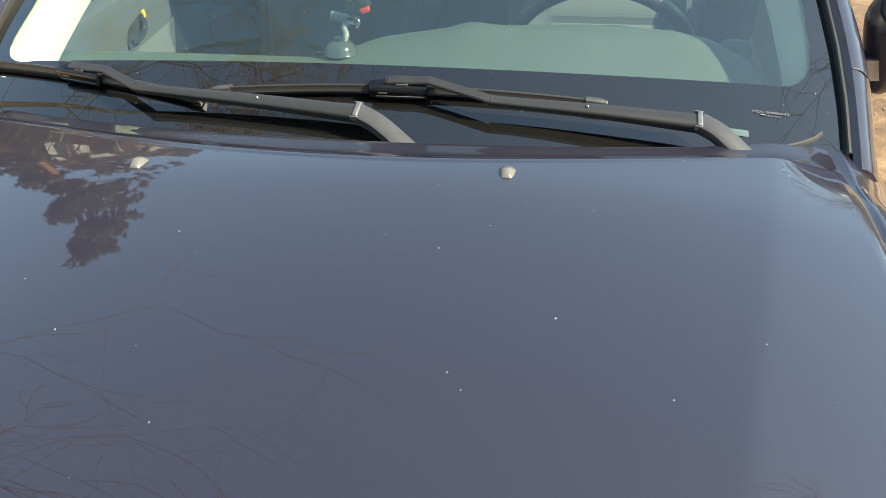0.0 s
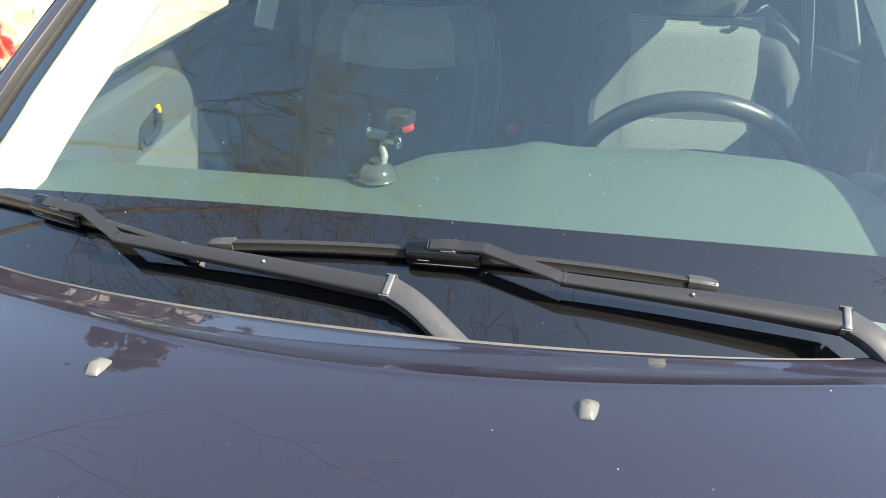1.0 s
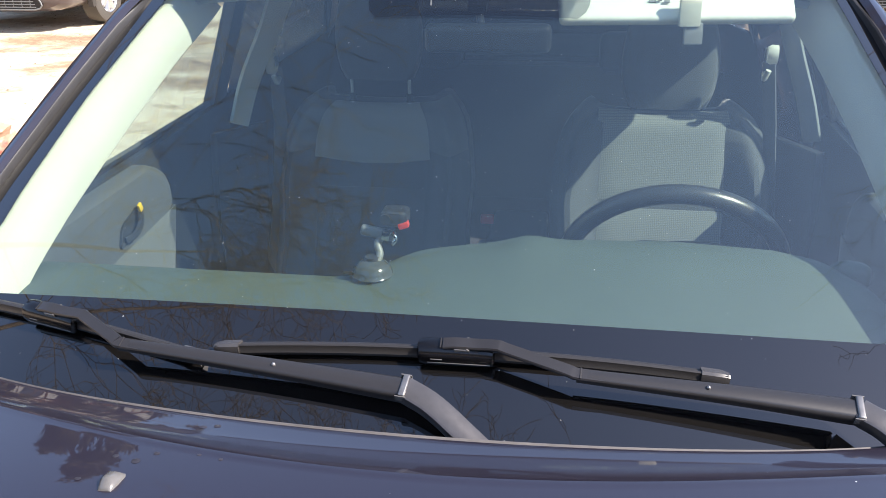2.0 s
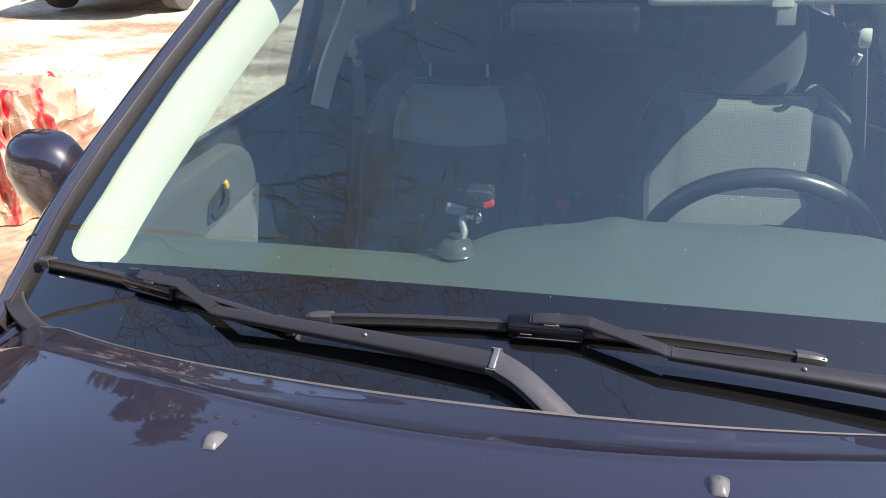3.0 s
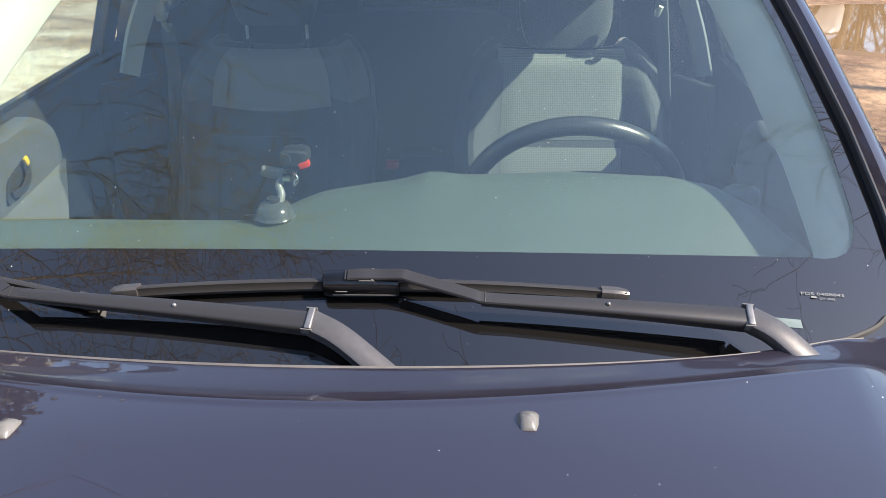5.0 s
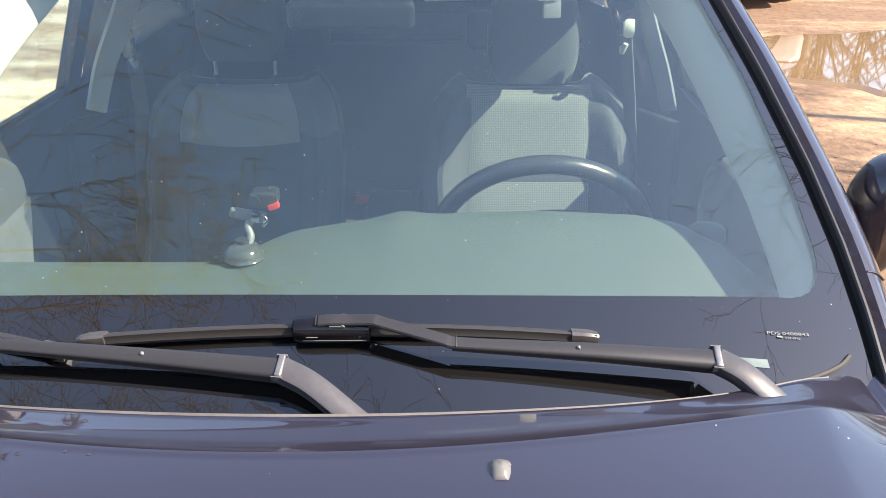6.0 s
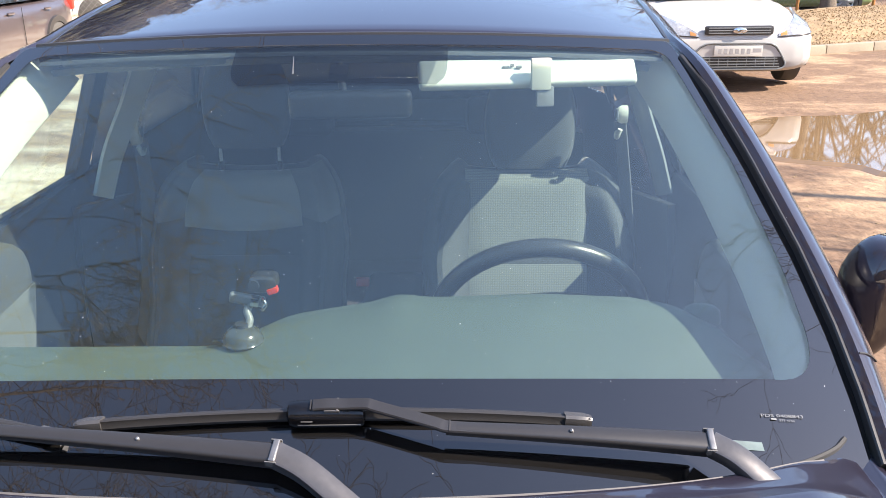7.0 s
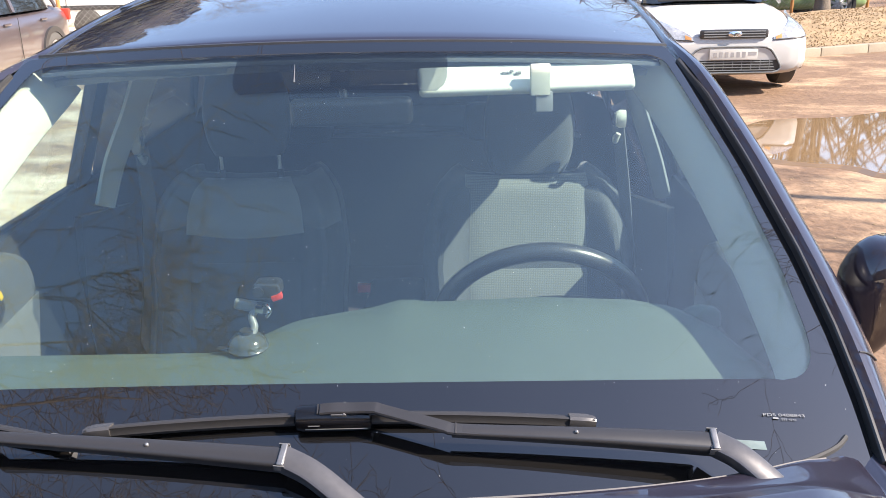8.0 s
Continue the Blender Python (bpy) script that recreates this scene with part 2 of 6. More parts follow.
def special_cloth():
    """Light mesh cloth of the seat centres: rows of small raised dots."""
    m = material("mesh_seat_cloth", (0.2, 0.205, 0.2), rough=0.8, vary=0.1, fine=300, bump=0.2, sheen=0.2)
    nt, n = m.node_tree, m.node_tree.nodes
    v = n.new("ShaderNodeTexVoronoi")
    v.inputs["Scale"].default_value, v.inputs["Randomness"].default_value = 230.0, 0.0
    mp = n.new("ShaderNodeMapping")
    mp.inputs["Scale"].default_value = (1.0, 0.0, 1.15)
    nt.links.new(n["Texture Coordinate"].outputs["Object"], mp.inputs["Vector"])
    nt.links.new(mp.outputs[0], v.inputs["Vector"])
    ramp = n.new("ShaderNodeValToRGB")
    ramp.color_ramp.elements[0].position, ramp.color_ramp.elements[1].position = 0.25, 0.5
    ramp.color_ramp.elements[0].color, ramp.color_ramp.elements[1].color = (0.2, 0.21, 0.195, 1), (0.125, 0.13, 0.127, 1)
    nt.links.new(v.outputs["Distance"], ramp.inputs["Fac"])
    nt.links.new(ramp.outputs["Color"], n["Principled BSDF"].inputs["Base Color"])
    return m


def special_ground():
    """Trodden sandy earth: pale sand, brown damp patches, fine grit."""
    m = material("sandy_earth", (0.3, 0.22, 0.15), rough=0.9, vary=0.3, scale=0.5, fine=25, bump=0.6, dist=0.02)
    nt, n = m.node_tree, m.node_tree.nodes
    link = nt.links.new
    co = n["Texture Coordinate"].outputs["Object"]
    mp = n.new("ShaderNodeMapping")
    mp.inputs["Scale"].default_value = (0.55, 0.9, 1.0)
    link(co, mp.inputs["Vector"])
    t = n.new("ShaderNodeTexNoise")
    t.inputs["Scale"].default_value, t.inputs["Detail"].default_value, t.inputs["Roughness"].default_value = 0.75, 8.0, 0.62
    link(mp.outputs[0], t.inputs["Vector"])
    ramp = n.new("ShaderNodeValToRGB")
    e = ramp.color_ramp.elements
    e[0].position, e[0].color = 0.36, (0.16, 0.095, 0.055, 1)
    e[1].position, e[1].color = 0.6, (0.72, 0.6, 0.44, 1)
    mid = e.new(0.5)
    mid.color = (0.42, 0.28, 0.165, 1)
    sp = n.new("ShaderNodeSeparateXYZ")
    link(co, sp.inputs[0])
    dry = n.new("ShaderNodeMapRange")
    for key, val in (("From Min", -2.5), ("From Max", 1.6), ("To Min", 0.065), ("To Max", -0.125)):
        dry.inputs[key].default_value = val
    link(sp.outputs["X"], dry.inputs["Value"])
    add = n.new("ShaderNodeMath")
    add.operation = "ADD"
    link(t.outputs["Fac"], add.inputs[0])
    link(dry.outputs[0], add.inputs[1])
    link(add.outputs[0], ramp.inputs["Fac"])
    t2 = n.new("ShaderNodeTexNoise")
    t2.inputs["Scale"].default_value, t2.inputs["Detail"].default_value = 14.0, 6.0
    link(co, t2.inputs["Vector"])
    mx = n.new("ShaderNodeMixRGB")
    mx.blend_type = "OVERLAY"
    mx.inputs["Fac"].default_value = 0.55
    link(ramp.outputs["Color"], mx.inputs["Color1"])
    link(t2.outputs["Fac"], mx.inputs["Color2"])
    link(mx.outputs["Color"], n["Principled BSDF"].inputs["Base Color"])
    return m


def special_tarp():
    """Crumpled foil-like sheet, red with pale bleached folds."""
    m = material("red_plastic_sheet", (0.6, 0.05, 0.04), rough=0.42, vary=0.3, scale=6, fine=30, bump=0.5, dist=0.01, spec=0.6)
    nt, n = m.node_tree, m.node_tree.nodes
    link = nt.links.new
    co = n["Texture Coordinate"].outputs["Object"]
    t = n.new("ShaderNodeTexNoise")
    t.inputs["Scale"].default_value, t.inputs["Detail"].default_value, t.inputs["Distortion"].default_value = 3.4, 5.0, 1.2
    mp = n.new("ShaderNodeMapping")
    mp.inputs["Scale"].default_value = (1.5, 1.5, 0.4)
    link(co, mp.inputs["Vector"])
    link(mp.outputs[0], t.inputs["Vector"])
    ramp = n.new("ShaderNodeValToRGB")
    e = ramp.color_ramp.elements
    e[0].position, e[0].color = 0.385, (0.46, 0.025, 0.03, 1)
    e[1].position, e[1].color = 0.465, (0.50, 0.34, 0.23, 1)
    link(t.outputs["Fac"], ramp.inputs["Fac"])
    link(ramp.outputs["Color"], n["Principled BSDF"].inputs["Base Color"])
    return m


def special_water():
    m = material("muddy_water", (0.2, 0.125, 0.062), rough=0.03, vary=0.15, scale=1.5, fine=8, bump=0.012, spec=0.9, dist=0.002)
    return m


MESH_CLOTH, EARTH, TARP, WATER = special_cloth(), special_ground(), special_tarp(), special_water()


# ---- building helpers ----
def link_mesh(name, bm, mat, smooth=True):
    bmesh.ops.recalc_face_normals(bm, faces=bm.faces)
    me = bpy.data.meshes.new(name)
    bm.to_mesh(me)
    bm.free()
    me.materials.append(mat)
    if smooth:
        me.shade_smooth()
        me.set_sharp_from_angle(angle=radians(38))
    return new(name, me)


def part(name, bm, mat, parent, label="", smooth=True):
    ob = link_mesh(name, bm, mat, smooth)
    ob.parent = parent
    if parent is not None:
        ob.matrix_parent_inverse = parent.matrix_world.inverted()
    return tagged(ob, label)


def thing(name, bm, mat, label, category, group="", kind="", smooth=True):
    return tagged(link_mesh(name, bm, mat, smooth), label, category, group, kind)


def empty(name, at, label, category, group="", kind=""):
    ob = new(name)
    ob.location = at
    bpy.context.view_layer.update()
    return tagged(ob, label, category, group, kind)


def sheet(fn, us, vs, thick=0.0, away=None, skip=None, bm=None):
    """A panel over a grid: fn(u, v) gives its outer skin; thick metres deep along away (a vector, or the skin's normal)."""
    bm = bm or bmesh.new()
    P = [[Vector(fn(u, v)) for v in vs] for u in us]
    nu, nv = len(us), len(vs)

    def normal(i, j):
        a = P[min(i + 1, nu - 1)][j] - P[max(i - 1, 0)][j]
        b = P[i][min(j + 1, nv - 1)] - P[i][max(j - 1, 0)]
        c = a.cross(b)
        return c.normalized() if c.length > 1e-12 else Vector((0, 0, 1))

    top = [[bm.verts.new(P[i][j]) for j in range(nv)] for i in range(nu)]
    low = None
    if thick:
        low = [[bm.verts.new(P[i][j] + (Vector(away) if away else -normal(i, j)) * thick) for j in range(nv)] for i in range(nu)]
    keep = set()
    for i in range(nu - 1):
        for j in range(nv - 1):
            if skip and skip(sum((P[i + a][j + b] for a in (0, 1) for b in (0, 1)), Vector()) / 4):
                continue
            keep.add((i, j))
            bm.faces.new((top[i][j], top[i + 1][j], top[i + 1][j + 1], top[i][j + 1]))
            if low:
                bm.faces.new((low[i][j], low[i][j + 1], low[i + 1][j + 1], low[i + 1][j]))
    if low:
        for i, j in keep:
            for (di, dj), (a, b) in (((-1, 0), ((i, j), (i, j + 1))), ((1, 0), ((i + 1, j), (i + 1, j + 1))), ((0, -1), ((i, j), (i + 1, j))), ((0, 1), ((i, j + 1), (i + 1, j + 1)))):
                if (i + di, j + dj) not in keep:
                    bm.faces.new((top[a[0]][a[1]], top[b[0]][b[1]], low[b[0]][b[1]], low[a[0]][a[1]]))
    loose = [v for v in bm.verts if not v.link_faces]
    bmesh.ops.delete(bm, geom=loose, context="VERTS")
    return bm


def loft(rings, bm=None, caps=True):
    """Joins closed rings of equal count into a skin."""
    bm = bm or bmesh.new()
    vs = [[bm.verts.new(p) for p in ring] for ring in rings]
    k = len(rings[0])
    for a, b in zip(vs, vs[1:]):
        for i in range(k):
            bm.faces.new((a[i], a[(i + 1) % k], b[(i + 1) % k], b[i]))
    if caps:
        bm.faces.new(vs[0][::-1])
        bm.faces.new(vs[-1])
    return bm


def smooth_line(pts, n):
    """A Catmull-Rom line through points, n steps a span."""
    pts = [Vector(p) for p in pts]
    ext = [2 * pts[0] - pts[1], *pts, 2 * pts[-1] - pts[-2]]
    out = []
    for a, b, c, d in zip(ext, ext[1:], ext[2:], ext[3:]):
        for i in range(n):
            t = i / n
            out.append(0.5 * (2 * b + (c - a) * t + (2 * a - 5 * b + 4 * c - d) * t * t + (3 * b - a - 3 * c + d) * t**3))
    return out + [pts[-1]]


def sweep(line, profile, up=(0, 0, 1), bm=None, caps=True, scale=None):
    """Carries a closed profile of (side, height) pairs along a line."""
    line = [Vector(p) for p in line]
    rings = []
    for i, p in enumerate(line):
        d = (line[min(i + 1, len(line) - 1)] - line[max(i - 1, 0)]).normalized()
        side = d.cross(Vector(up))
        side = side.normalized() if side.length > 1e-6 else Vector((1, 0, 0))
        top = side.cross(d).normalized()
        k = scale(i / (len(line) - 1)) if scale else (1, 1)
        rings.append([p + side * a * k[0] + top * b * k[1] for a, b in profile])
    return loft(rings, bm, caps)


def ring(r, n=8, h=None):
    return [(r * math.cos(2 * math.pi * i / n), (h or r) * math.sin(2 * math.pi * i / n)) for i in range(n)]


def tube(line, r, n=8, bm=None, caps=True):
    radius = r if callable(r) else (lambda t: r)
    return sweep(line, ring(1.0, n), bm=bm, caps=caps, scale=lambda t: (radius(t), radius(t)))


def box(at, size, turn=(0, 0, 0), bev=0.0, seg=2, bm=None):
    own = bmesh.new()
    bmesh.ops.create_cube(own, size=1)
    bmesh.ops.scale(own, vec=size, verts=own.verts)
    if bev:
        bmesh.ops.bevel(own, geom=own.edges[:], offset=bev, segments=seg, affect="EDGES", profile=0.6)
    bmesh.ops.transform(own, matrix=pose(*at, *turn), verts=own.verts)
    if bm is None:
        return own
    merge(bm, own)
    return bm


def merge(bm, other):
    m = {v: bm.verts.new(v.co) for v in other.verts}
    for f in other.faces:
        bm.faces.new([m[v] for v in f.verts])
    other.free()


def span(a, b, n):
    return [a + (b - a) * i / (n - 1) for i in range(n)]


def step(a, b, x):
    t = min(1.0, max(0.0, (x - a) / (b - a)))
    return t * t * (3 - 2 * t)


# ---- ground ----
def ground_z(x, y):
    d = math.hypot(x, y)
    return 0.02 * noise.noise((x * 0.35, y * 0.35, 0)) * step(3.0, 7.0, d) - 0.02 * step(2.0, 6.0, d)


def make_ground():
    rs = [0, 1, 2, 3, 4, 5, 6, 7, 8, 9.5, 11, 13, 16, 20, 26, 35, 50, 80, 140, 300, 800, 2500]
    bm = bmesh.new()
    n = 72
    rows = [[bm.verts.new((r * math.cos(2 * math.pi * i / n), 5 + r * math.sin(2 * math.pi * i / n), ground_z(r * math.cos(2 * math.pi * i / n), 5 + r * math.sin(2 * math.pi * i / n)))) for i in range(n)] for r in rs[1:]]
    c = bm.verts.new((0, 5, -0.02))
    for i in range(n):
        bm.faces.new((c, rows[0][i], rows[0][(i + 1) % n]))
        for a, b in zip(rows, rows[1:]):
            bm.faces.new((a[i], b[i], b[(i + 1) % n], a[(i + 1) % n]))
    thing("ground", bm, EARTH, "pale sandy trodden earth with brown damp patches", "ground", kind="structure")


def make_puddle(cx, cy, rx, ry, turn, seed):
    rng = random.Random(seed)
    bm = bmesh.new()
    n = 56
    ph = [rng.uniform(0, 6.28) for _ in range(6)]
    pts = []
    for i in range(n):
        a = 2 * math.pi * i / n
        k = 1 + 0.16 * math.sin(2 * a + ph[0]) + 0.1 * math.sin(3 * a + ph[1]) + 0.06 * math.sin(7 * a + ph[2]) + 0.03 * math.sin(13 * a + ph[3])
        x, y = rx * k * math.cos(a), ry * k * math.sin(a)
        pts.append((cx + x * math.cos(turn) - y * math.sin(turn), cy + x * math.sin(turn) + y * math.cos(turn)))
    top = [bm.verts.new((x, y, 0.004)) for x, y in pts]
    low = [bm.verts.new((cx + (x - cx) * 1.09, cy + (y - cy) * 1.09, -0.05)) for x, y in pts]
    bm.faces.new(top)
    for i in range(n):
        bm.faces.new((top[i], low[i], low[(i + 1) % n], top[(i + 1) % n]))
    thing("puddle", bm, WATER, "shallow muddy puddle that mirrors the car behind it", "puddle", kind="structure", smooth=False)


make_ground()
make_puddle(4.55, 6.36, 2.25, 1.28, 0.1, 5)

# ---- the dark car ----
car = empty("sedan", (0, 1.1, 0), "dark navy blue sedan with dusty paint, parked on sandy earth", "car")


def from_lists(name, verts, faces, mat, smooth=True):
    me = bpy.data.meshes.new(name)
    me.from_pydata(verts, [], faces)
    me.materials.append(mat)
    if smooth:
        me.shade_smooth()
    return new(name, me)


def glass_z(x, y):
    return 0.891 + 0.543 * y - 0.154 * x * x


def hood_edge(x):
    return 0.10 + 0.28 * x * x + 0.45 * x**6 + 0.45 * max(0.0, x) ** 8 + 0.03 * max(0.0, 1 - (x / 0.68) ** 2)


def hood_fold(x):
    return 0.045 + 0.40 * x * x - 0.20 * x**4


def hood_z(x, y):
    z = 1.03 - 0.07 * x * x
    if y < 0:
        z += 0.05 * y - 0.06 * y * y
        if y < -0.7:
            z -= 0.9 * (y + 0.7) ** 2
    c = abs(x) - max(0.40, 0.560 + 0.2 * y)
    if c > -0.006:
        z -= 0.13 * (c if c > 0.006 else (c + 0.006) ** 2 / 0.024)
    z -= (0.015 if x > 0 else 0.011) * step(0.07, 0.21, y) * step(0.57, 0.70, abs(x))
    f, e = hood_fold(x), hood_edge(x)
    s = min(1.0, max(0.0, (y - f) / (e - f)))
    ridge = max(0.0, 1 - (f - y) / 0.0045) if y < f else max(0.0, 1 - s / 0.3)
    z += 0.0014 * ridge * max(0.0, 1 - (x / 0.66) ** 4)
    return z - 0.0125 * min(1.0, (e - f) / 0.085) * (0.35 * (1 - (1 - s) ** 4) + 0.65 * s) * (1 - 0.5 * min(1.0, (x / 0.70) ** 4))


def glass_side(y):
    """Half width of the windscreen at a depth."""
    return float(np.interp(y, [0.0, 0.25, 0.35, 0.45, 0.575, 0.75, 0.9, 1.03], [0.70, 0.712, 0.717, 0.715, 0.703, 0.672, 0.637, 0.594]))


def flank(s, y):
    """Half width on one flank; the passenger's is a little fuller."""
    return glass_side(y) * (1.028 + 0.012 * step(0.36, 0.5, y) if s < 0 else 1.0)


def glass_top(x):
    return 0.964 + 0.165 * x * x


def build_hood():
    def skin(u, v):
        # u across, v from the nose to the rear edge
        x = u * 0.700
        e = hood_edge(x)
        f = hood_fold(x)
        if v < 0.7:
            y = -1.02 + (f + 1.02) * (v / 0.7)
        else:
            y = f + (e - f) * (v - 0.7) / 0.3
        w = 0.695 - 0.10 * step(-0.3, -1.05, y)
        x = u * w
        z = hood_z(x, y) - 0.007 * step(0.985, 1.0, abs(u)) - 0.012 * step(0.965, 1.0, v)
        return (x, y, z)

    us = sorted({*span(-1, 1, 57), *span(0.6, 0.96, 37), *span(-0.96, -0.6, 37), -0.985, 0.985, -0.993, 0.993})
    vs = sorted({*span(0, 0.7, 30), *span(0.7, 0.8, 14), *span(0.8, 1.0, 14), 0.692, 0.697, 0.703, 0.708, 0.985})
    hood = part("hood", sheet(skin, us, vs, 0.018, (0, 0, -1)), NAVY, car, "glossy navy bonnet with dust specks")
    # the light weather strip along the rear edge
    line = [(x, hood_edge(x) + 0.005, hood_z(x, hood_edge(x)) - 0.0068) for x in span(-0.69, 0.69, 70)]
    part("weather_strip", sweep(line, [(-0.0022, -0.006), (0.0022, -0.006), (0.0022, -0.001), (0.0, 0.001), (-0.0022, -0.001)]), SEAL, hood, "dusty grey rubber strip")
    # dried drops beside the fold
    rng = random.Random(6)
    bm = bmesh.new()
    for x, y, r in ((-0.276, 0.040, 0.0045), (-0.251, 0.034, 0.006), (-0.235, 0.048, 0.0045), (-0.296, 0.002, 0.0045), (-0.212, 0.108, 0.006), (-0.197, 0.112, 0.005), (-0.19, 0.05, 0.003), (-0.165, 0.045, 0.003)):
        k = rng.uniform(0.6, 0.9)
        loft([[(x + r * q * math.cos(a), y + r * q * k * math.sin(a), hood_z(x + r * q * math.cos(a), y + r * q * k * math.sin(a)) + h) for a in [2 * math.pi * i / 12 for i in range(12)]] for q, h in ((0.8, 0.0003), (0.72, 0.0005))], bm)
    drops = part("dried_drops", bm, DROP_STAIN, hood, "dried grey water drops")
    drops["kind"] = "stuff"
    return hood


def nozzle_bm(at):
    bm = bmesh.new()
    rings = []
    for t, w, h in ((0.0, 0.0072, 0.002), (0.06, 0.0078, 0.0045), (0.35, 0.0098, 0.0105), (0.8, 0.0112, 0.007), (1.0, 0.0095, 0.001)):
        y = -0.013 + 0.028 * t
        rings.append([(w * math.cos(a) * (1 if abs(math.cos(a)) < 0.9 else 1), y, h * max(-0.25, math.sin(a))) for a in [2 * math.pi * i / 12 for i in range(12)]])
    loft(rings, bm)
    bmesh.ops.transform(bm, matrix=Matrix.Translation(at), verts=bm.verts)
    return bm


def build_fenders():
    for s in (-1, 1):
        def skin(u, v):
            # u along y, v outward and down
            y = -1.02 + 1.42 * u
            w = 0.699 - 0.10 * step(-0.3, -1.05, y)
            k = min(1.0, v / 0.45)
            bulge = 0.135 - 0.05 * step(-0.5, -1.05, y)
            if v <= 0.45:
                a = k * math.pi / 2
                x = w + bulge * math.sin(a) ** 1.15
                z = hood_z(w, min(y, 0.2)) - 0.006 - 0.20 * (1 - math.cos(a)) - 0.02 * k - 0.004 * step(0.06, 0.0, k)
                z += 0.014 * step(0.12, 0.40, y) * (1 - k)
            else:
                k2 = (v - 0.45) / 0.55
                x = w + bulge + 0.012 * math.sin(k2 * math.pi) - 0.03 * k2
                z = hood_z(w, min(y, 0.2)) - 0.226 - (hood_z(w, min(y, 0.2)) - 0.226 - 0.24) * k2
            return (s * x, y, z)

        us, vs = span(0, 1, 61), sorted({*span(0, 0.45, 14), 0.007, 0.014, 0.022, *span(0.45, 1, 22)})
        part("fender", sheet(skin, us, vs, 0.012, (-s, 0, -0.3), lambda c: math.hypot(c.y + 0.30, c.z - 0.31) < 0.345), NAVY, car)
    # nose under the bonnet's front edge
    def nose(u, v):
        x = 0.62 * u
        z = hood_z(x, -1.02) - 0.02 - v * 0.62
        return (x * (1 + 0.12 * v), -1.03 - 0.16 * math.sin(v * 2.4) + 0.10 * u * u, z)
    part("front_bumper", sheet(nose, span(-1, 1, 31), span(0, 1, 16), 0.02, (0, 1, 0)), NAVY, car)


def outline(bottom, side, top, xb, y0, y1, xt):
    """A closed outline in plan, from the bottom's middle to the right and round."""
    right = [(xb * i / 14, bottom(xb * i / 14)) for i in range(15)]
    a, c, b = (xb, bottom(xb)), (side(y0), bottom(xb)), (side(y0), y0)
    right += [tuple((1 - t) ** 2 * p + 2 * t * (1 - t) * q + t * t * r for p, q, r in zip(a, c, b)) for t in [i / 7 for i in range(1, 8)]]
    right += [(side(y0 + (y1 - y0) * i / 12), y0 + (y1 - y0) * i / 12) for i in range(1, 13)]
    a, c, b = (side(y1), y1), (side(y1) - 0.005, top(xt)), (xt, top(xt))
    right += [tuple((1 - t) ** 2 * p + 2 * t * (1 - t) * q + t * t * r for p, q, r in zip(a, c, b)) for t in [i / 5 for i in range(1, 6)]]
    right += [(xt * (1 - i / 14), top(xt * (1 - i / 14))) for i in range(1, 15)]
    return right + [(-x, y) for x, y in right[-2:0:-1]]


